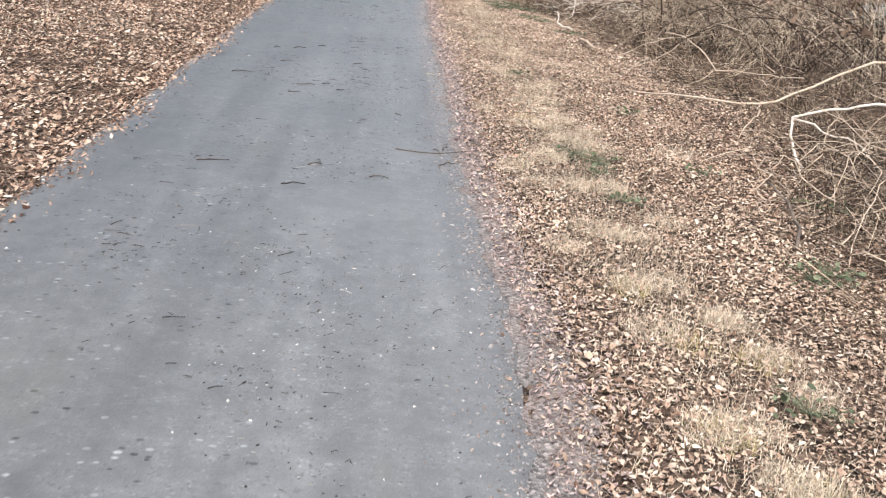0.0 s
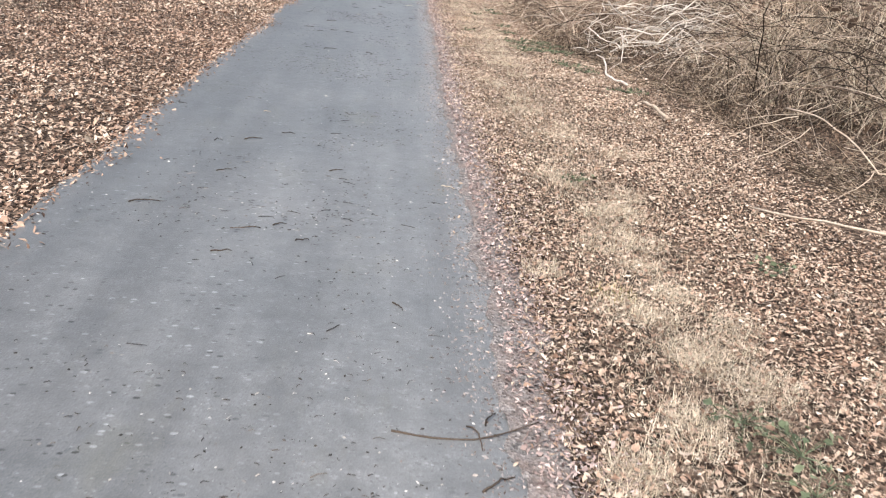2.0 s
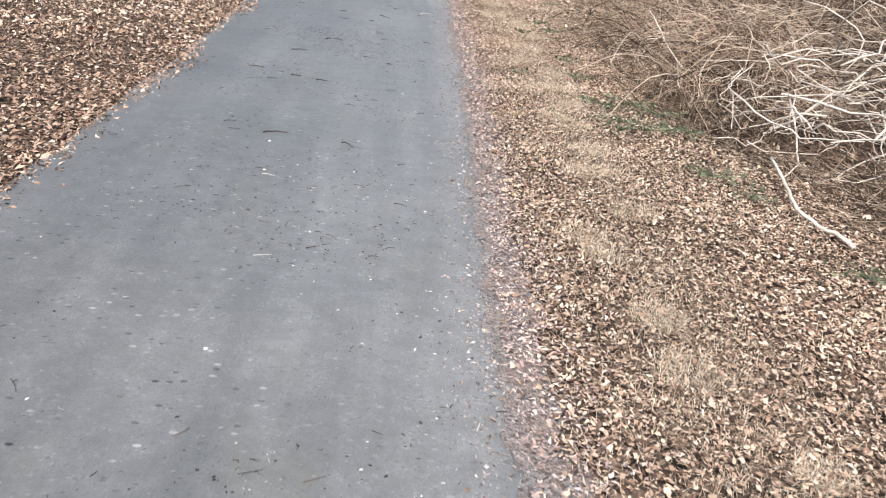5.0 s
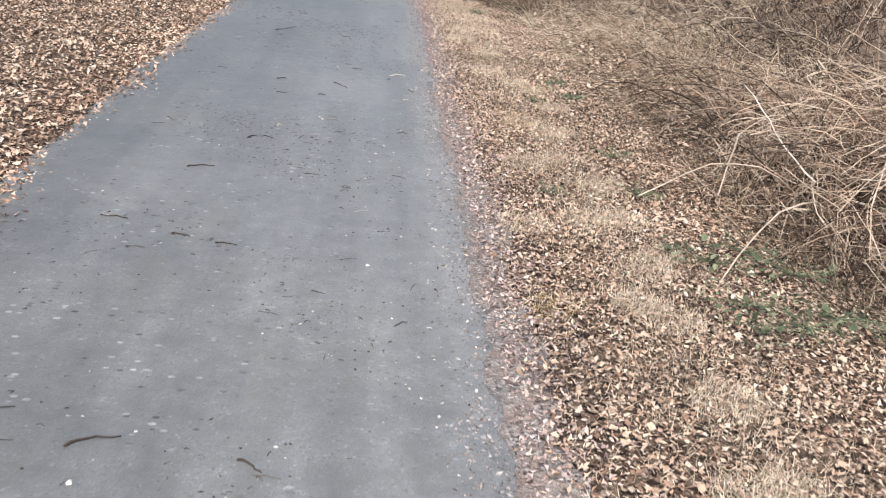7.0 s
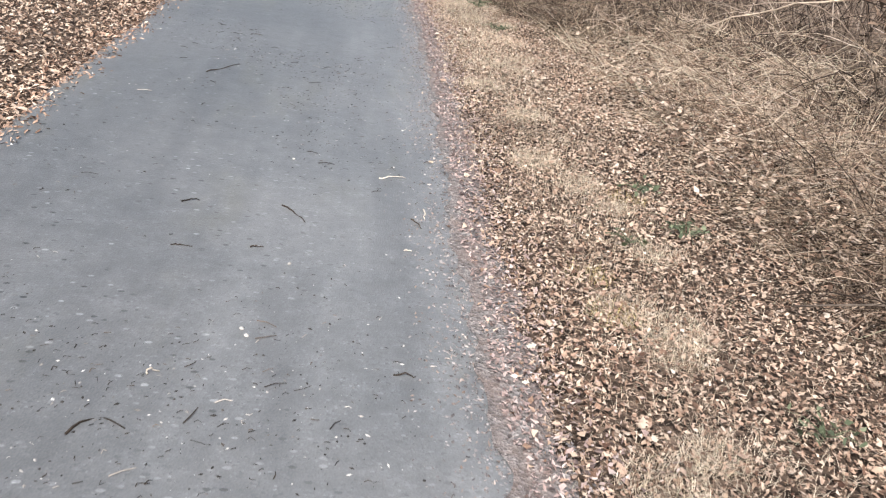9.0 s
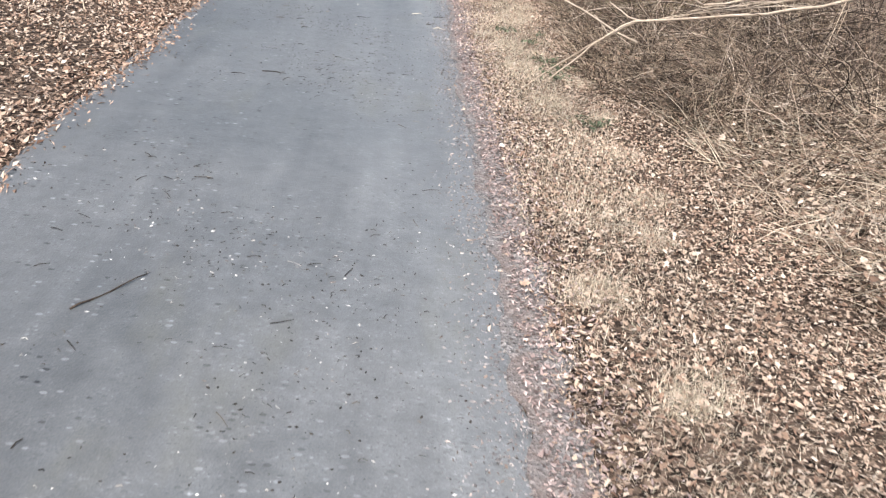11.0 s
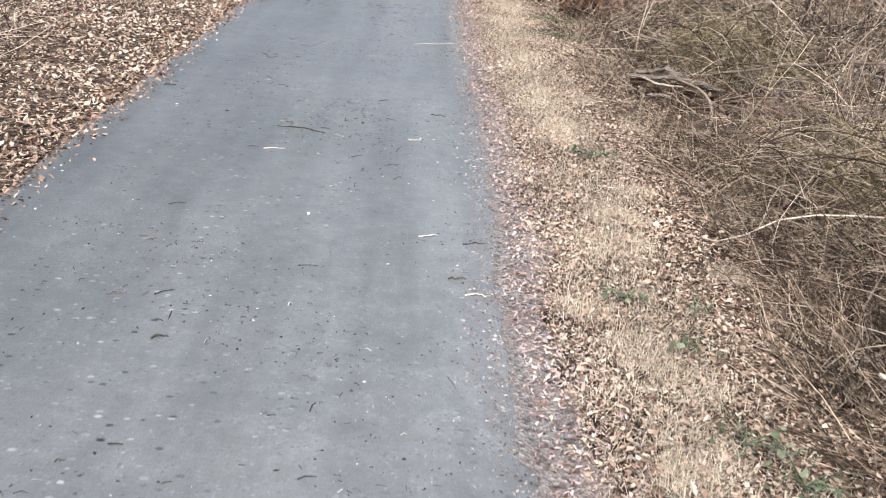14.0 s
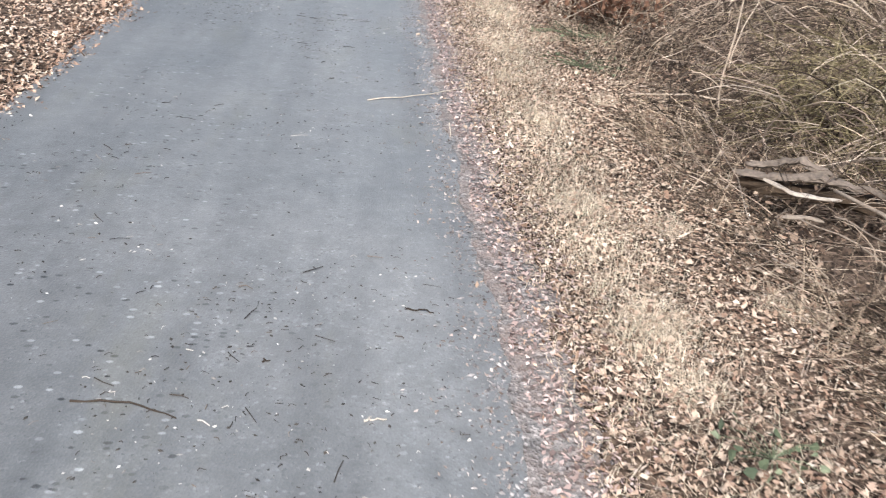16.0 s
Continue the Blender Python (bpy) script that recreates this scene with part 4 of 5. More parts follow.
def brush_pile(at, size, n, mat, label, lengths, radii, front=1.75):
    top = thing("brush_pile", at, label, "brush pile", "heaps of cut branches")
    for i in range(n):
        cx, cy = at[0] + g.uniform(-size[0], size[0]), at[1] + g.uniform(-size[1], size[1])
        a = g.normal(0.5, 0.7) + (math.pi if g.random() < 0.5 else 0)
        ln = g.uniform(*lengths) / 2
        zc = float(height(cx, cy)) + 0.06 + size[2] * (i / n) * max(0.25, 1 - abs(cx - at[0]) / size[0] * 0.6)
        tilt = g.normal(0, 0.28)
        lo = max(zc - tilt * ln, float(height(cx, cy)) + 0.02)
        hi = max(zc + tilt * ln, float(height(cx, cy)) + 0.02)
        ends = [[cx - math.cos(a) * ln, cy - math.sin(a) * ln, lo], [cx + math.cos(a) * ln, cy + math.sin(a) * ln, hi]]
        for e in ends:
            e[0] = max(e[0], front + g.uniform(0, 0.6))
        r = g.uniform(*radii)
        b = branch("branch", top, ends[0], ends[1], r, r * 0.45, mat, g, (g.normal(0, 0.2), g.normal(0.04, 0.1)), 6, wob=0.035)
        if g.random() < 0.6:
            k = 0.55
            m = [ends[0][j] * (1 - k) + ends[1][j] * k for j in range(3)]
            a2, l2 = a + g.choice([-0.7, 0.7]), ln * 0.7
            path = limb(m, (max(m[0] + math.cos(a2) * l2, front), m[1] + math.sin(a2) * l2, m[2] + g.normal(0.03, 0.1)), (0, 0.03), g) - np.array(top.location)
            v, f = tubes(path[None], np.array([r * 0.6]), np.array([r * 0.3]), 5)
            mesh_object("side_twig", v, f, mat, b, smooth=True)
    return top


brush_pile((3.1, 13.7, 0.0), (0.8, 0.85, 0.9), 64, WHITE_WOOD, "heap of pale bleached cut branches in the brambles", (0.5, 1.4), (0.0035, 0.009), 1.95)
brush_pile((2.65, 15.1, 0.0), (0.55, 0.8, 0.6), 60, BLEACHED, "heap of thin bleached sticks caught in dead brambles", (0.4, 1.4), (0.002, 0.005))
brush_pile((2.55, 19.8, 0.0), (0.6, 0.9, 0.28), 16, BLEACHED, "few pale sticks on flattened brambles", (0.4, 1.0), (0.003, 0.007))
brush_pile((2.9, 26.8, 0.0), (0.8, 1.0, 0.5), 22, GREY_BARK, "grey dead branches tangled in the thicket", (0.5, 1.5), (0.004, 0.010))
brush_pile((2.75, 5.0, 0.0), (0.55, 0.9, 0.16), 34, BLEACHED, "thin pale sticks strewn over brown leaves", (0.3, 0.9), (0.002, 0.005), 1.95)
brush_pile((3.1, 9.4, 0.0), (0.6, 0.8, 0.6), 9, BLEACHED, "tan dead branches leaning in the thicket", (0.5, 1.2), (0.002, 0.0045), 2.3)

# ---- single fallen branches ----
stick = thing("fallen_stick", (2.26, 12.0, 0.0), "crooked pale barkless stick lying on leaves", "stick")
branch("stem", stick, (2.29, 13.03, 0.14), (2.17, 12.25, 0.08), 0.009, 0.010, WHITE_WOOD, g, (0.02, -0.02), 7, wob=0.006)
branch("stem", stick, (2.17, 12.25, 0.08), (2.29, 11.81, 0.06), 0.010, 0.012, WHITE_WOOD, g, (0.01, 0.0), 7, wob=0.006)
branch("broken_end", stick, (2.24, 10.96, 0.06), (2.29, 10.32, 0.06), 0.013, 0.016, BLEACHED, g, (0.02, 0.0), 7, wob=0.008)

fork = thing("fallen_branch", (1.6, 22.75, 0.0), "long bleached forked branch lying across dead brambles", "branch")
branch("stem", fork, (3.0, 22.75, 0.86), (1.32, 22.05, 0.66), 0.010, 0.007, BLEACHED, g, (0.03, -0.03), 7, wob=0.008)
branch("second_stem", fork, (3.0, 22.95, 0.98), (1.74, 22.19, 0.77), 0.009, 0.006, BLEACHED, g, (0.03, 0.0), 6, wob=0.008)
for k in range(6):
    branch("thin_stem", fork, (2.7 + 0.08 * k, 22.6 + 0.09 * k, 0.80 + 0.03 * k), (1.42 + 0.06 * k, 22.1 + 0.03 * k, 0.66 + 0.015 * k), 0.004, 0.002, BLEACHED, g, (0.015 * k - 0.03, 0.01), 5, wob=0.012)
branch("prong", fork, (1.34, 22.06, 0.66), (0.81, 22.66, 0.03), 0.007, 0.004, BLEACHED, g, (-0.13, 0.05), 6, wob=0.005)
branch("prong", fork, (1.32, 22.05, 0.66), (0.87, 22.02, 0.27), 0.006, 0.004, BLEACHED, g, (0.02, 0.03), 6, wob=0.005)
branch("prong", fork, (1.36, 22.07, 0.66), (1.22, 22.29, 0.71), 0.005, 0.003, BLEACHED, g, (0.01, -0.01), 6, wob=0.003)
branch("prong", fork, (1.73, 22.18, 0.77), (1.50, 22.08, 0.95), 0.006, 0.003, BLEACHED, g, (0.01, -0.03), 6, wob=0.003)
branch("side_twig", fork, (0.98, 22.56, 0.22), (1.02, 23.02, 0.31), 0.004, 0.002, BLEACHED, g, (0.03, 0.02), 5, wob=0.006)
crossing = thing("fallen_stick", (1.3, 23.1, 0.0), "thin bleached stick caught in dead brambles", "stick")
branch("stem", crossing, (1.11, 23.18, 0.56), (1.62, 23.0, 0.36), 0.005, 0.007, BLEACHED, g, (-0.03, 0.0), 6, wob=0.006)
branch("side_twig", crossing, (1.32, 23.12, 0.49), (1.42, 22.98, 0.38), 0.004, 0.002, BLEACHED, g, (0.0, 0.0), 5, wob=0.003)

pale = thing("fallen_branch", (3.0, 21.4, 0.0), "pale smooth branch resting on flattened brambles", "branch")
branch("stem", pale, (2.82, 21.55, 0.31), (3.8, 20.8, 0.86), 0.005, 0.009, BLEACHED, g, (-0.05, 0.02), 7, wob=0.022)
branch("side_twig", pale, (3.0, 21.42, 0.36), (2.72, 21.62, 0.36), 0.005, 0.003, BLEACHED, g, (0.05, 0.03), 6, wob=0.008)

near = thing("fallen_branch", (2.9, 7.4, 0.0), "thin bleached branch lying over brown leaves", "branch")
branch("stem", near, (2.17, 8.06, 0.02), (2.95, 7.0, 0.2), 0.006, 0.010, BLEACHED, g, (-0.1, 0.0), 6, wob=0.012)
branch("stem", near, (2.95, 7.0, 0.2), (4.4, 7.5, 0.6), 0.010, 0.013, BLEACHED, g, (0.05, 0.05), 6, wob=0.02)
branch("side_twig", near, (2.95, 7.0, 0.2), (2.62, 6.45, 0.03), 0.007, 0.004, BLEACHED, g, (0.04, 0.05), 6)
arch = thing("fallen_branch", (2.9, 8.7, 0.0), "thin tan branch propped in dead brambles", "branch")
branch("stem", arch, (2.70, 9.05, 0.45), (2.98, 8.2, 0.25), 0.006, 0.005, BLEACHED, g, (0.02, 0.05), 6, wob=0.014)
branch("stem", arch, (2.98, 8.2, 0.25), (3.75, 8.05, 0.28), 0.005, 0.004, BLEACHED, g, (0.03, 0.0), 6, wob=0.014)
branch("side_twig", arch, (2.98, 8.25, 0.26), (2.62, 8.1, 0.05), 0.004, 0.0025, BLEACHED, g, (0.03, 0.0), 5)
branch("side_twig", arch, (2.75, 8.95, 0.42), (2.2, 9.2, 0.08), 0.004, 0.002, BLEACHED, g, (0.02, 0.02), 5)
branch("side_twig", arch, (2.78, 8.8, 0.38), (2.25, 8.75, 0.05), 0.004, 0.002, BLEACHED, g, (0.02, 0.02), 5)
white = thing("broken_branch", (2.85, 5.9, 0.0), "snapped white branch in brown leaves", "branch")
branch("stem", white, (2.82, 5.75, 0.02), (2.85, 6.15, 0.28), 0.010, 0.009, WHITE_WOOD, g, (0.03, 0.0), 7, wob=0.006)
branch("stem", white, (2.85, 6.15, 0.28), (3.9, 6.35, 0.42), 0.009, 0.011, WHITE_WOOD, g, (0.0, 0.03), 7, wob=0.012)
branch("side_twig", white, (2.86, 6.15, 0.27), (3.3, 5.7, 0.08), 0.008, 0.005, WHITE_WOOD, g, (0.0, 0.02), 6)
dark = thing("fallen_branch", (2.3, 4.6, 0.0), "dark damp branch lying over brown leaves", "branch")
branch("stem", dark, (2.28, 5.05, 0.10), (2.06, 4.05, 0.04), 0.007, 0.010, GREY_BARK, g, (0.05, 0.03), 7, wob=0.012)
branch("side_twig", dark, (2.22, 4.7, 0.09), (2.45, 4.3, 0.05), 0.005, 0.003, GREY_BARK, g, (0.03, 0.03), 6)
lean = thing("leaning_branch", (2.3, 16.4, 0.0), "dark slender branch leaning out of brambles", "branch")
branch("stem", lean, (1.75, 16.9, 0.03), (2.6, 16.2, 0.36), 0.004, 0.007, GREY_BARK, g, (0.03, 0.04), 6, wob=0.01)
cut = thing("cut_branch", (2.1, 15.2, 0.0), "straight pale cut branch standing in brambles", "branch")
branch("stem", cut, (2.02, 15.6, 0.62), (2.2, 14.9, 0.30), 0.0035, 0.005, WHITE_WOOD, g, (0.01, 0.0), 7, wob=0.006)
branch("stem", cut, (2.25, 14.6, 0.42), (2.75, 14.4, 0.5), 0.003, 0.004, WHITE_WOOD, g, (0.02, 0.0), 7, wob=0.006)


# ---- the split log ----
def split_log():
    log = thing("split_log", (1.95, 27.5, 0.0), "rotten split log with a pale torn face in brambles", "log")

    def slab(name, path, wide, thick, mat, seed):
        """A ragged length of wood along a path, with a flat cross-section."""
        gen = np.random.default_rng(seed)
        k, sides = len(path), 10
        d = np.gradient(path, axis=0)
        d /= np.linalg.norm(d, axis=1, keepdims=True)
        a = np.cross(d, [0, 0, 1.0])
        a /= np.linalg.norm(a, axis=1, keepdims=True)
        b = np.cross(a, d)
        ang = np.linspace(0, 2 * np.pi, sides, endpoint=False)
        ragged = 1 + gen.normal(0, 0.13, (k, sides))
        ends = np.clip(np.sin(np.linspace(0.08, 0.94, k) * np.pi) * 1.9, 0.1, 1)
        v = path[:, None] + (a[:, None] * (np.cos(ang) * wide)[None, :, None] + b[:, None] * (np.sin(ang) * thick)[None, :, None]) * (ragged * ends[:, None])[..., None]
        i, j = np.meshgrid(np.arange(k - 1), np.arange(sides), indexing="ij")
        q = np.stack([i * sides + j, i * sides + (j + 1) % sides, (i + 1) * sides + (j + 1) % sides, (i + 1) * sides + j], -1).reshape(-1, 4)
        caps = np.array([np.arange(sides)[::-1], (k - 1) * sides + np.arange(sides)])
        return mesh_object(name, v.reshape(-1, 3) - np.array(log.location), [q, caps], mat, log)

    body = limb((1.66, 28.05, 0.12), (2.40, 27.70, 0.11), (0.03, 0.02), g, 16, 0.006)
    slab("trunk", body, 0.045, 0.036, ROT, 3)
    for k, (p, q, wide) in enumerate((((1.63, 28.06, 0.165), (2.10, 27.83, 0.185), 0.035), ((1.70, 28.10, 0.185), (2.02, 27.93, 0.20), 0.028), ((1.86, 27.93, 0.19), (2.26, 27.76, 0.165), 0.024))):
        slab("bark_shell", limb(p, q, (0.02, 0.02), g, 18, 0.008), wide, 0.013, GREY_BARK, 14 + k)
    face = limb((1.69, 27.89, 0.195), (1.97, 27.75, 0.175), (-0.012, -0.014), g, 12, 0.0015)
    slab("torn_face", face, 0.020, 0.007, SPLIT, 5)
    splinter = limb((1.72, 27.72, 0.10), (1.87, 27.66, 0.115), (0.0, 0.01), g, 8, 0.003)
    slab("splinter", splinter, 0.018, 0.006, LIMB_BARK, 6)
    branch("dead_limb", log, (1.90, 27.70, 0.235), (1.88, 26.86, 0.05), 0.008, 0.011, LIMB_BARK, g, (0.13, 0.05), 8, wob=0.006)
    branch("dead_limb", log, (1.74, 27.62, 0.14), (2.02, 27.10, 0.05), 0.003, 0.004, LIMB_BARK, g, (0.04, 0.03), 7, wob=0.008)
    branch("dead_limb", log, (2.15, 28.3, 0.10), (3.2, 27.3, 0.55), 0.008, 0.011, GREY_BARK, g, (0.03, 0.05), 7)


split_log()

hulk = thing("rotten_log", (2.9, 29.1, 0.0), "dark rotten log half buried under brambles", "log")
path = limb((2.45, 28.95, 0.10), (3.7, 29.3, 0.16), (0.05, 0.0), g, 18, 0.012) - np.array(hulk.location)
v, f = tubes(path[None], np.array([0.065]), np.array([0.055]), 12)
v = v + np.random.default_rng(8).normal(0, 0.009, v.shape)
mesh_object("trunk", v, f, ROT, hulk)
for k in range(5):
    branch("dead_limb", hulk, (2.55 + 0.24 * k, 28.97 + 0.07 * k, 0.12), (2.45 + 0.28 * k, 28.55 + 0.08 * k, 0.25 + 0.05 * k), 0.008, 0.004, GREY_BARK, g, (0.05, 0.15), 6)


# ---- a shrub that keeps its rusty leaves ----
def rusty_shrub(x, y, w, h, n):
    top = thing("rusty_shrub", (x, y, float(height(x, y))), "low shrub holding rust-brown withered leaves", "shrub", "rusty shrubs")
    az, el = g.uniform(0, 6.3, 14), g.uniform(0.5, 1.3, 14)
    p = wander(np.zeros((14, 3)) + np.array(top.location), az, el, g.uniform(0.5, 1.0, 14) * h * 1.6, 8, 0.08, 0.15, g) - np.array(top.location)
    v, f = tubes(p, np.full(14, 0.006), np.full(14, 0.002), 5)
    mesh_object("stem", v, f, GREY_BARK, top)["kind"] = "stuff"
    s = g.integers(0, 14, n)
    k = g.integers(2, 8, n)
    q = p[s, k] + g.normal(0, 0.06, (n, 3)) * np.array([w, w, 0.6])
    q[:, 2] = np.maximum(q[:, 2], 0.01)
    v, f = leaf_mesh(q[:, 0], q[:, 1], q[:, 2], g.uniform(0.03, 0.065, n), 0.9, g)
    mesh_object("foliage", v, [f], RUST, top)["kind"] = "stuff"


rusty_shrub(1.88, 31.4, 0.9, 0.42, 800)
rusty_shrub(2.45, 32.5, 1.2, 0.6, 380)

perch = thing("fallen_stick", (1.8, 29.4, 0.0), "pale crooked stick lying beside a bare stem", "stick")
branch("stem", perch, (1.58, 29.52, 0.05), (2.12, 29.2, 0.14), 0.005, 0.007, BLEACHED, g, (0.03, 0.02), 6, wob=0.008)
sapling = thing("bare_sapling", (1.93, 29.05, 0.0), "slender bare upright stem among dead brambles", "sapling")
branch("stem", sapling, (1.93, 29.05, 0.0), (2.0, 29.2, 0.85), 0.006, 0.003, BLEACHED, g, (0.02, 0.0), 6, wob=0.01)
branch("side_twig", sapling, (1.95, 29.1, 0.35), (2.12, 29.3, 0.7), 0.004, 0.002, BLEACHED, g, (0.0, 0.02), 5, wob=0.006)
branch("side_twig", sapling, (1.94, 29.07, 0.22), (1.75, 29.1, 0.32), 0.003, 0.002, BLEACHED, g, (0.0, 0.02), 5, wob=0.006)


def stump(x, y, r, h):
    top = thing("tree_stump", (x, y, float(height(x, y))), "dark rotten tree stump among dead grass", "stump")
    a = np.linspace(0, 2 * np.pi, 22, endpoint=False)
    rows = []
    gen = np.random.default_rng(15)
    rag = gen.normal(0, 0.06, 22)
    for z, w in ((-0.03, 1.45), (0.06, 1.2), (0.16, 1.03), (0.3, 0.98), (h, 0.95), (h - 0.02, 0.75), (h - 0.16, 0.6)):
        q = r * w * (1 + 0.1 * np.sin(3 * a + 1) + 0.06 * np.sin(7 * a) + rag)
        rows.append(np.stack([np.cos(a) * q, np.sin(a) * q, z + (z > 0.3) * 0.05 * np.sin(4 * a + 0.5) + gen.normal(0, 0.006, 22)], -1))
    v = np.concatenate(rows)
    i, j = np.meshgrid(np.arange(len(rows) - 1), np.arange(22), indexing="ij")
    q = np.stack([i * 22 + j, i * 22 + (j + 1) % 22, (i + 1) * 22 + (j + 1) % 22, (i + 1) * 22 + j], -1).reshape(-1, 4)
    cap = np.array([(len(rows) - 1) * 22 + np.arange(22)])
    mesh_object("trunk", v, [q, cap], ROT, top)
    for k in range(4):
        t = 1.6 * k
        branch("root", top, (x + math.cos(t) * r, y + math.sin(t) * r, 0.06), (x + math.cos(t) * r * 2.4, y + math.sin(t) * r * 2.4, -0.02), 0.04, 0.015, GREY_BARK, g, (0.02, 0.01), 7)


stump(-3.5, 27.3, 0.12, 0.32)
low_scrub(-3.1, 27.0, 0.2, 420, "upright tuft of tan dead stems")
low_scrub(-3.6, 26.9, 0.2, 420, "upright tuft of tan dead stems")

# ---- boulder among the brambles ----
bm = bmesh.new()
bmesh.ops.create_icosphere(bm, subdivisions=4, radius=0.5)
for vert in bm.verts:
    c = vert.co
    c *= 1 + 0.22 * noise.noise(c * 2.1) + 0.06 * noise.noise(c * 7.0)
    c.x *= 1.1
    c.z *= 0.75
me = bpy.data.meshes.new("boulder")
bm.to_mesh(me)
bm.free()
me.materials.append(bark_material("lichened_boulder", (0.09, 0.10, 0.105), (0.2, 0.215, 0.225), 0.9, 5.0))
rock = tagged(new("boulder", me), "rounded blue-grey boulder behind dead brambles", "boulder")
rock.location = (7.75, 14.4, float(height(7.75, 14.4)) + 0.12)


# ---- weeds and tufts ----
def weed(x, y, size, n=16):
    size, n = size * 1.5, int(n * 1.3)
    top = thing("green_weed", (x, y, float(height(x, y)) + 0.032), "small dull-green ground weed among dead leaves", "weed", "green weeds on the verge")
    a, r = g.uniform(0, 6.3, n), size * np.sqrt(g.random(n))
    v, f = leaf_mesh(np.cos(a) * r, np.sin(a) * r, g.uniform(0.005, 0.035, n), g.uniform(0.018, 0.04, n), 0.5, g)
    mesh_object("foliage", v, [f], GREEN, top)["kind"] = "stuff"
    p = np.stack([np.zeros((n, 3)), np.stack([np.cos(a) * r * 0.6, np.sin(a) * r * 0.6, np.full(n, 0.03)], -1), np.stack([np.cos(a) * r, np.sin(a) * r, np.full(n, 0.02)], -1)], 1)
    v, f = tubes(p, np.full(n, 0.0015), np.full(n, 0.001), 3)
    mesh_object("stalk_tangle", v, f, GREEN, top)["kind"] = "stuff"


weed(1.34, 5.35, 0.13, 26)
weed(1.30, 5.15, 0.10, 14)
weed(1.46, 2.5, 0.10, 20)
weed(2.13, 3.75, 0.12, 20)
weed(2.83, 4.67, 0.12, 18)
weed(1.21, 5.52, 0.10, 18)
weed(1.9, 6.97, 0.10, 14)
weed(1.9, 12.86, 0.16, 30)
weed(2.0, 12.5, 0.12, 20)
weed(2.21, 11.46, 0.14, 24)
weed(1.17, 8.26, 0.08, 14)
weed(1.71, 13.78, 0.14, 24)
weed(1.93, 14.35, 0.18, 36)
weed(1.90, 13.9, 0.16, 30)
weed(1.48, 17.6, 0.10, 14)
weed(1.45, 18.1, 0.09, 18)
weed(1.52, 17.52, 0.08, 18)
weed(1.22, 17.42, 0.07, 12)
weed(1.48, 16.03, 0.09, 18)
weed(1.23, 22.1, 0.11, 20)
weed(1.13, 23.1, 0.12, 20)
weed(0.91, 24.55, 0.06, 12)
weed(1.1, 24.22, 0.07, 12)
weed(1.1, 26.28, 0.10, 18)
weed(1.58, 31.0, 0.25, 44)
weed(1.45, 30.2, 0.2, 30)
for wx, wy, ws, wn in ((1.57, 14.41, 0.15, 26), (1.75, 14.55, 0.13, 24), (1.58, 13.96, 0.15, 26), (1.51, 13.72, 0.12, 22), (1.39, 14.52, 0.08, 12),
                       (1.45, 15.33, 0.10, 22), (0.93, 15.21, 0.08, 10), (1.33, 4.61, 0.09, 18), (1.97, 5.26, 0.08, 12), (2.52, 4.80, 0.13, 30), (1.98, 3.67, 0.12, 28), (1.11, 23.68, 0.10, 18), (1.21, 23.49, 0.11, 20), (1.16, 24.5, 0.06, 8)):
    weed(wx, wy, ws, wn)


def tuft(mat, label, n, length, width, name="grass_tuft"):
    top = thing(name, (0, 0, 0), label, "grass tuft", "dead grass tufts on the verge")
    a, r = g.uniform(0, 6.3, n), width * np.sqrt(g.random(n))
    v, f = blades(np.cos(a) * r, np.sin(a) * r, g.uniform(length * 0.3, length * 0.85, n), 1.45, g, 0.002, steps=2, base=np.zeros(n))
    mesh_object("blade_tangle", v, [f], mat, top)["kind"] = "stuff"
    return top


TUFTS = [tuft(STRAW, "straw-coloured tuft of matted dead grass", 620, 0.07, 0.10), tuft(STRAW, "straw-coloured tuft of matted dead grass", 800, 0.065, 0.14),
         tuft(STRAW, "flattened bleached patch of dead grass", 620, 0.08, 0.12)]
moss = tuft(OLIVE, "yellow-green mossy grass tuft on the verge", 260, 0.07, 0.11)
moss.location = (0.74, 13.86, float(height(0.74, 13.86)))
copy_thing(moss, pose(0.98, 16.75, float(height(0.98, 16.75)), 0, 0, 70))
for mx_, my_, ma_ in ((1.12, 2.35, 20), (1.3, 2.05, 200), (1.22, 3.0, 95), (1.45, 2.9, 300), (1.08, 3.5, 10), (1.35, 18.0, 40), (0.98, 17.1, 200)):
    copy_thing(moss, pose(mx_, my_, float(height(mx_, my_)), 0, 0, ma_))
copy_thing(moss, pose(1.02, 6.6, float(height(1.02, 6.6)), 0, 0, 150))
gt = np.random.default_rng(5)
for i in range(70):
    ty_ = -0.5 + i * 0.5 + gt.normal(0, 0.2)
    tx_ = 1.12 + 0.15 * float(wave(np.array(ty_), np.array(0.0), 1.3, 2)) + gt.normal(0, 0.2)
    if tx_ < 0.72:
        continue
    m = pose(tx_, ty_, float(height(tx_, ty_)) + 0.004, 0, 0, gt.uniform(0, 360))
    if i < 3:
        TUFTS[i].matrix_basis = m
    else:
        copy_thing(TUFTS[i % 3], m)
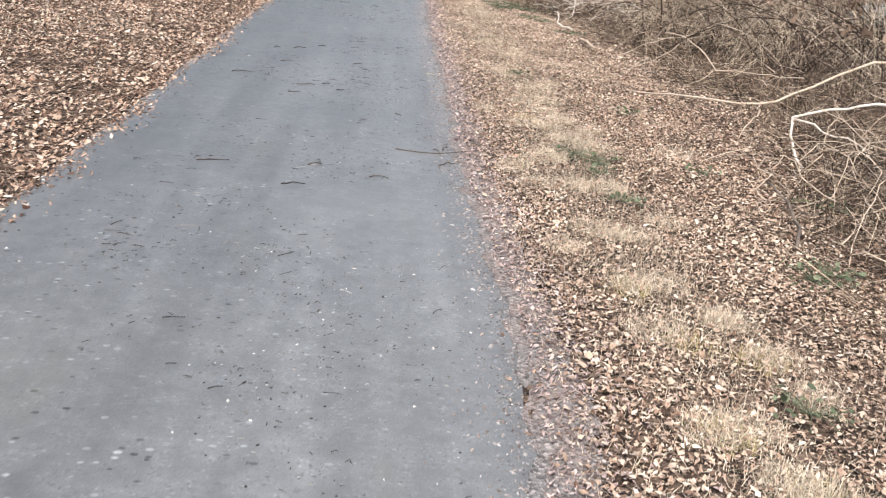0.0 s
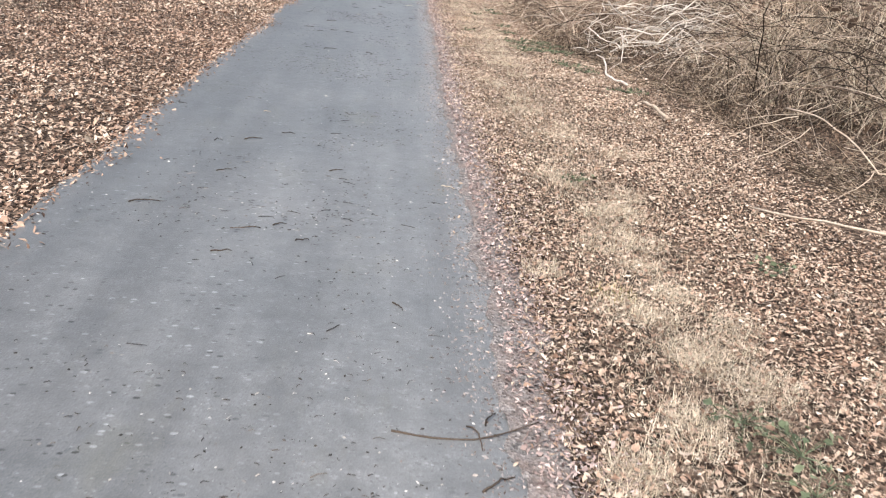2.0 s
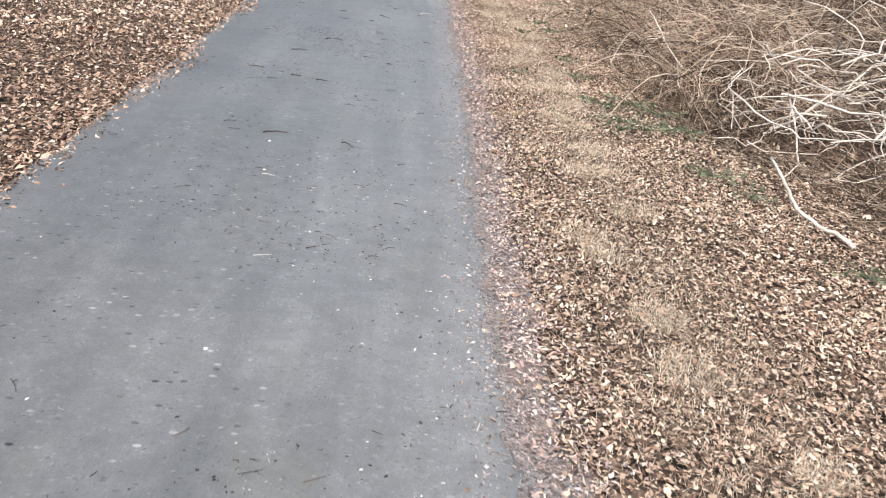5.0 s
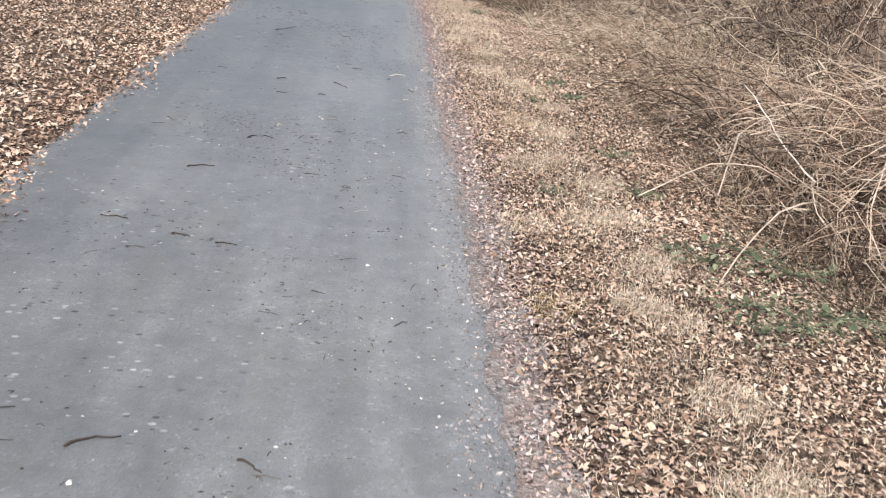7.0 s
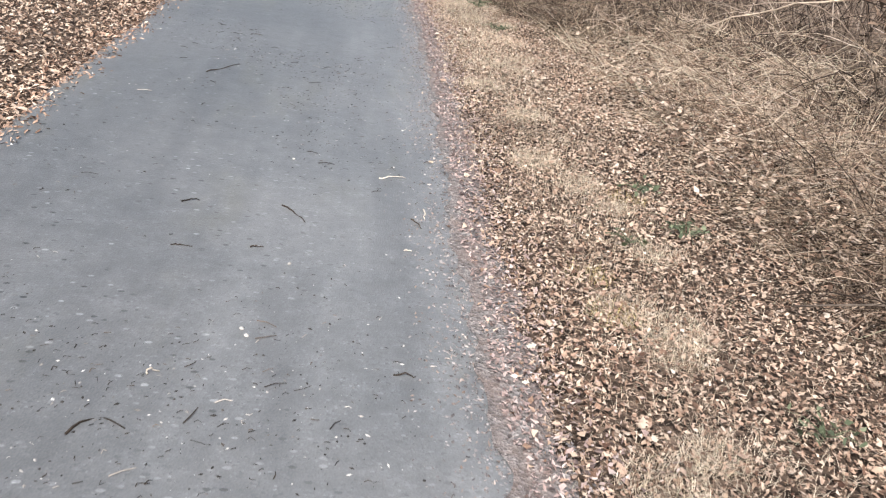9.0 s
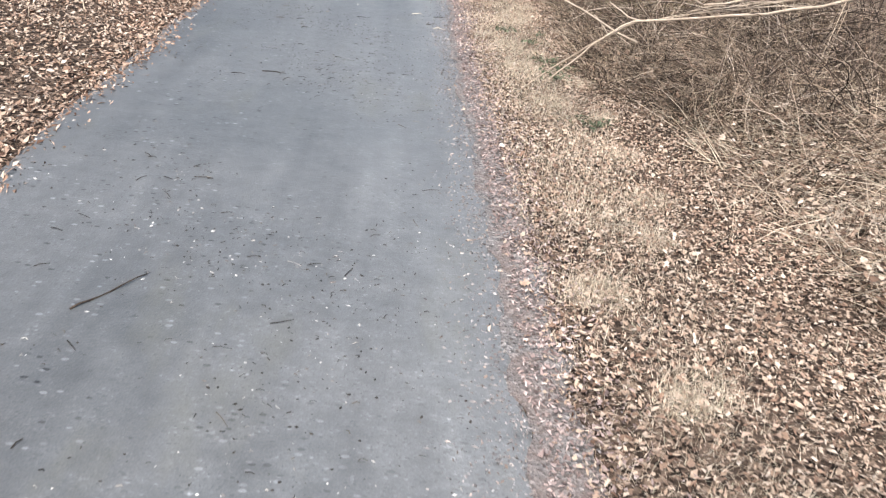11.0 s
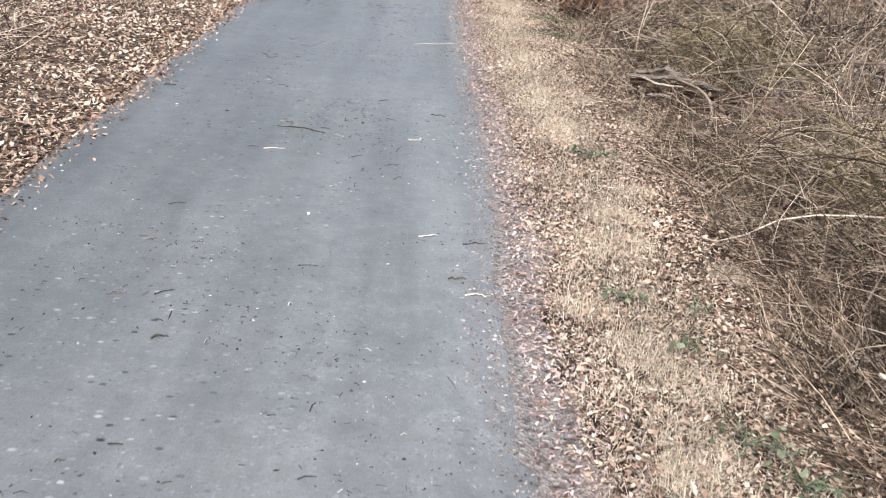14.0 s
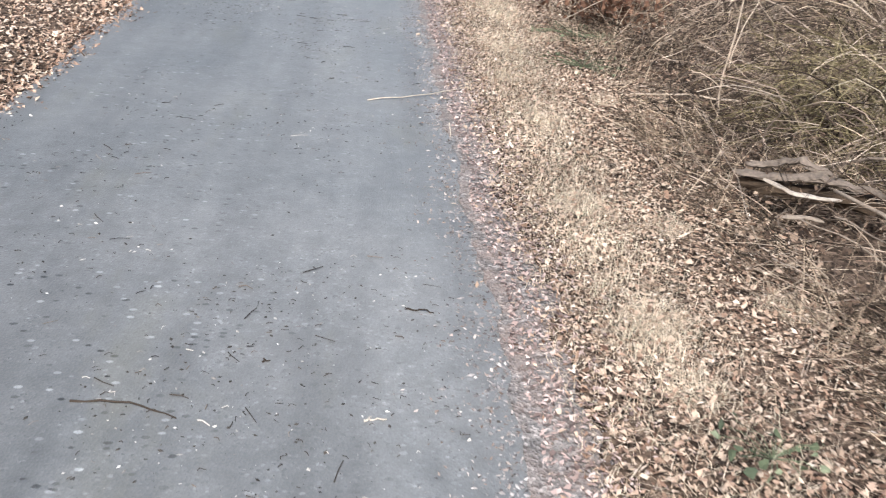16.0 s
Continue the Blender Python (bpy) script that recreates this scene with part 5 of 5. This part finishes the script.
for tx_, ty_ in ((1.24, 16.69), (1.05, 16.81), (1.3, 15.54), (1.08, 14.87), (1.27, 14.92), (1.23, 14.31), (1.2, 13.82), (0.89, 15.75), (0.98, 18.47), (1.05, 19.3), (1.25, 12.1),
                 (0.93, 26.88), (1.02, 25.51), (1.03, 25.12), (1.04, 24.01), (0.95, 23.62), (1.11, 7.25), (1.03, 6.43), (1.39, 6.17), (1.44, 5.84), (1.05, 4.9), (1.28, 4.95), (2.0, 5.91), (1.02, 5.45)):
    copy_thing(TUFTS[1], pose(tx_, ty_, float(height(tx_, ty_)) + 0.006, 0, 0, 40 * tx_))

for i in range(26):
    ty_ = 1.6 + 0.27 * i + gt.normal(0, 0.2)
    tx_ = float(straw_middle(np.array(ty_))) + gt.normal(0, 0.24)
    copy_thing(TUFTS[2 * (i % 2)], pose(tx_, ty_, float(height(tx_, ty_)) + 0.006, 0, 0, gt.uniform(0, 360)))


# ---- twigs and stones on the asphalt ----
def twig(x0, y0, x1, y1, bend=0.02, thick=0.003, pale=False, forked=False):
    n = len([o for o in bpy.data.objects if o.name.startswith("twig")])
    gen = np.random.default_rng(900 + n)
    z = float(trail_top(np.array(x0), np.array(y0))) + thick
    top = thing("twig", (x0, y0, z), "bleached twig lying on the asphalt" if pale else "thin dark twig lying on the asphalt", "twig", "twigs on the path")
    thick = min(thick * 1.45, 0.0034)
    branch("stem", top, (x0, y0, z), (x1, y1, z), thick * 1.2, thick * 0.6, PALE_TWIG if pale else TWIG, gen, (bend, 0.004), 5, wob=0.003)
    if forked:
        mx, my = (x0 + x1) / 2, (y0 + y1) / 2
        branch("side_twig", top, (mx, my, z), (mx + 0.04, my - 0.13, z), thick, thick * 0.5, PALE_TWIG if pale else TWIG, gen, (0.01, 0.004), 5, wob=0.003)
        branch("side_twig", top, (mx + 0.06, my + 0.01, z), (mx + 0.1, my + 0.09, z), thick, thick * 0.5, PALE_TWIG if pale else TWIG, gen, (0.0, 0.004), 5, wob=0.003)


twig(0.07, 5.40, 0.54, 5.50, -0.069, 0.0033, forked=True)
twig(0.33, 5.12, 0.43, 5.20, 0.005, 0.0023)
twig(-1.02, 4.83, -0.85, 4.88, 0.005, 0.0024)
twig(-1.04, 4.90, -0.89, 4.95, 0.005, 0.0024)
twig(-0.42, 4.91, -0.34, 4.94, 0.005, 0.0022)
twig(-0.07, 4.78, 0.04, 4.78, 0.005, 0.0022)
twig(-0.52, 4.53, -0.40, 4.57, 0.005, 0.0023)
twig(-1.27, 7.35, -1.09, 7.40, 0.005, 0.0025)
twig(0.06, 6.34, 0.10, 6.27, 0.005, 0.0021)
twig(-0.96, 7.99, -0.88, 8.04, 0.005, 0.0022)
twig(-1.10, 8.64, -1.05, 8.65, 0.005, 0.0021)
twig(-0.93, 9.60, -0.88, 9.61, 0.005, 0.0021, pale=True)
twig(-0.34, 8.18, -0.26, 8.22, 0.005, 0.0022)
twig(0.49, 7.91, 0.55, 7.86, 0.005, 0.0021)
twig(-0.72, 8.99, -0.64, 9.00, 0.005, 0.0021)
twig(-0.93, 8.74, -0.82, 8.80, 0.005, 0.0023)
twig(-1.14, 14.45, -1.02, 14.43, 0.005, 0.0023)
twig(-0.81, 14.31, -0.73, 14.28, 0.005, 0.0022)
twig(-0.62, 14.24, -0.53, 14.23, 0.005, 0.0022)
twig(-0.93, 15.22, -0.80, 15.27, 0.005, 0.0023)
twig(-0.76, 12.79, -0.63, 12.85, 0.015, 0.0023)
twig(-0.31, 12.78, -0.24, 12.73, 0.005, 0.0022)
twig(-0.71, 15.82, -0.57, 15.86, 0.060, 0.0023)
twig(-0.57, 16.12, -0.54, 16.14, 0.005, 0.0020, pale=True)
twig(-0.39, 17.03, -0.34, 17.04, 0.005, 0.0021)
twig(-0.97, 19.52, -0.80, 19.80, 0.005, 0.0029)
twig(0.11, 17.94, 0.24, 17.98, 0.005, 0.0023, pale=True)
twig(-0.72, 17.41, -0.65, 17.44, 0.005, 0.0021)
twig(0.15, 16.22, 0.22, 16.22, 0.005, 0.0021)
twig(-1.64, 23.82, -1.50, 23.84, 0.005, 0.0023, pale=True)
twig(-0.83, 22.63, -0.69, 22.63, 0.005, 0.0023)
twig(-0.71, 26.08, -0.60, 26.11, 0.005, 0.0022, pale=True)
twig(0.12, 25.06, 0.21, 25.08, 0.005, 0.0022, pale=True)
twig(0.30, 24.53, 0.39, 24.54, 0.005, 0.0022, pale=True)
twig(0.31, 25.02, 0.41, 25.05, 0.005, 0.0022)
twig(0.24, 24.66, 0.31, 24.67, 0.005, 0.0021)
twig(-0.74, 24.04, -0.69, 24.06, 0.005, 0.0021)
twig(-1.52, 27.19, -1.45, 27.21, 0.005, 0.0021)
twig(0.06, 29.23, 0.70, 29.68, -0.065, 0.0034, pale=True)
twig(-0.70, 26.50, -0.42, 26.44, 0.029, 0.0028)
twig(0.48, 28.97, 0.47, 28.71, 0.005, 0.0027, pale=True)
twig(0.06, 26.45, 0.12, 26.46, 0.005, 0.0021, pale=True)
twig(0.19, 27.04, 0.28, 27.02, 0.005, 0.0022)
twig(-0.23, 26.71, -0.21, 26.72, 0.005, 0.0020)
twig(-0.53, 7.16, -0.47, 7.20, 0.005, 0.0021)
twig(-0.40, 6.97, -0.34, 6.99, 0.005, 0.0021)
twig(-0.75, 6.77, -0.66, 6.79, 0.005, 0.0022)
twig(-0.72, 7.08, -0.58, 7.11, 0.005, 0.0023)
twig(0.32, 8.07, 0.40, 8.03, 0.005, 0.0022, pale=True)
twig(-0.31, 17.48, -0.20, 17.32, 0.005, 0.0025)
twig(-0.68, 16.99, -0.60, 16.99, 0.005, 0.0021)
twig(0.31, 17.60, 0.31, 17.49, 0.005, 0.0022, pale=True)
twig(0.25, 17.47, 0.29, 17.38, 0.005, 0.0022)
twig(0.21, 17.14, 0.24, 17.14, 0.005, 0.0020, pale=True)
twig(-0.34, 24.34, -0.33, 24.36, 0.005, 0.0020, pale=True)
twig(-0.61, 24.75, -0.59, 24.76, 0.005, 0.0020, pale=True)


def stone(x, y, r):
    bm = bmesh.new()
    bmesh.ops.create_icosphere(bm, subdivisions=2, radius=r)
    for vert in bm.verts:
        vert.co *= 1 + 0.35 * noise.noise(vert.co * (0.9 / r) + Vector((x * 9, y * 7, 0)))
        vert.co.z *= 0.6
    me = bpy.data.meshes.new("pebble")
    bm.to_mesh(me)
    bm.free()
    me.materials.append(STONE)
    ob = tagged(new("pebble", me), "small pale pebble lying on the asphalt", "pebble", "pebbles on the path")
    ob.location = (x, y, float(trail_top(np.array(x), np.array(y))) + r * 0.4)


stone(-0.20, 9.48, 0.008)
stone(-0.54, 10.34, 0.008)
stone(0.01, 14.13, 0.008)
stone(-0.32, 16.38, 0.008)
stone(-0.70, 12.64, 0.008)
stone(-0.34, 16.42, 0.008)
stone(-0.23, 16.92, 0.008)
stone(-0.31, 18.08, 0.008)
stone(-0.37, 25.21, 0.008)


# ---- grit, bark crumbs and needles on the asphalt ----
g = np.random.default_rng(77)


def slivers(x, y, gen, length, thick):
    n = len(x)
    z = trail_top(x, y) + thick * 0.8
    p = np.zeros((n, 3, 3))
    a = gen.normal(0.1, 0.7, n)
    ln = gen.uniform(*length, n) / 2
    for i, s in enumerate((-1, 0, 1)):
        p[:, i] = np.stack([x + s * ln * np.cos(a), y + s * ln * np.sin(a), z + (i == 1) * 0.003], -1)
    p[:, 1, :2] += gen.normal(0, 0.004, (n, 2))
    return tubes(p, thick, thick * 0.6, 3)


def crumbs(x, y, z, size, gen):
    n = len(x)
    o = np.array([[1, 0, 0], [0, 1, 0], [-1, 0, 0], [0, -1, 0], [0, 0, 1.0]])
    f = np.array([[0, 1, 4], [1, 2, 4], [2, 3, 4], [3, 0, 4]])
    a = gen.uniform(0, 6.3, n)
    sx, sy, sz = size * gen.uniform(0.7, 1.8, n), size * gen.uniform(0.5, 1.0, n), size * gen.uniform(0.3, 0.8, n)
    lx, ly = o[None, :, 0] * sx[:, None], o[None, :, 1] * sy[:, None]
    ca, sa = np.cos(a)[:, None], np.sin(a)[:, None]
    v = np.stack([lx * ca - ly * sa + x[:, None], lx * sa + ly * ca + y[:, None], o[None, :, 2] * sz[:, None] + z[:, None]], -1)
    return v.reshape(-1, 3), (f[None] + (np.arange(n) * 5)[:, None, None]).reshape(-1, 3)


def on_trail(n, middle, spread):
    y = g.uniform(0, 36, n)
    x = g.normal(middle, spread, n)
    m = (x > left_edge(y) + 0.05) & (x < right_edge(y) - 0.03) & (wave(x, y, 2.6, 4) + 0.6 * wave(x, y, 7.0, 9) > g.normal(0.05, 0.3, n))
    return x[m], y[m]


x, y = on_trail(9000, -0.5, 0.5)
t = g.uniform(0.0008, 0.002, len(x))
v, f = slivers(x, y, g, (0.006, 0.026), t)
tagged(mesh_object("bark_slivers", v, f, SLIVER), "dark bark slivers and needles strewn on asphalt", "debris", kind="stuff")
x, y = on_trail(900, -0.55, 0.5)
v, f = slivers(x, y, g, (0.025, 0.085), g.uniform(0.0012, 0.0026, len(x)))
tagged(mesh_object("twig_scraps", v, f, SLIVER), "thin dark twig scraps strewn on asphalt", "debris", kind="stuff")
x, y = on_trail(30000, -0.4, 0.5)
v, f = crumbs(x, y, trail_top(x, y), 0.0015 + 0.0055 * g.random(len(x)) ** 2.5, g)
tagged(mesh_object("grit", v, [f], CRUMB), "pale and dark grit strewn on the asphalt", "grit", kind="stuff")
y = g.uniform(1.0, 34, 40000)
x = right_edge(y) + 0.03 * wave(y, 0 * y, 3.1, 6) + g.normal(0.03, 0.085, len(y))
z = np.where(x < right_edge(y), trail_top(x, y), np.maximum(height(x, y), -0.02) + 0.006)
v, f = crumbs(x, y, z, 0.002 + 0.008 * g.random(len(y)) ** 2, g)
tagged(mesh_object("edge_gravel", v, [f], GRAVEL), "loose mauve-grey gravel crumbs along the asphalt edge", "gravel", kind="stuff")
y = g.uniform(1.0, 34, 12000)
x = right_edge(y) - np.abs(g.normal(0, 0.12, len(y)))
v, f = crumbs(x, y, trail_top(x, y), 0.0015 + 0.006 * g.random(len(y)) ** 2.2, g)
tagged(mesh_object("edge_gravel", v, [f], GRAVEL), "loose grey crumbs on the asphalt edge", "gravel", kind="stuff")
y = g.uniform(2, 36, 4000)
x = left_edge(y) + g.normal(0.0, 0.09, len(y))
z = np.where(x > left_edge(y), trail_top(x, y), np.maximum(height(x, y), -0.02) + 0.006)
v, f = crumbs(x, y, z, g.uniform(0.003, 0.009, len(y)), g)
tagged(mesh_object("edge_gravel", v, [f], CRUMB), "loose gravel crumbs along the asphalt edge", "gravel", kind="stuff")
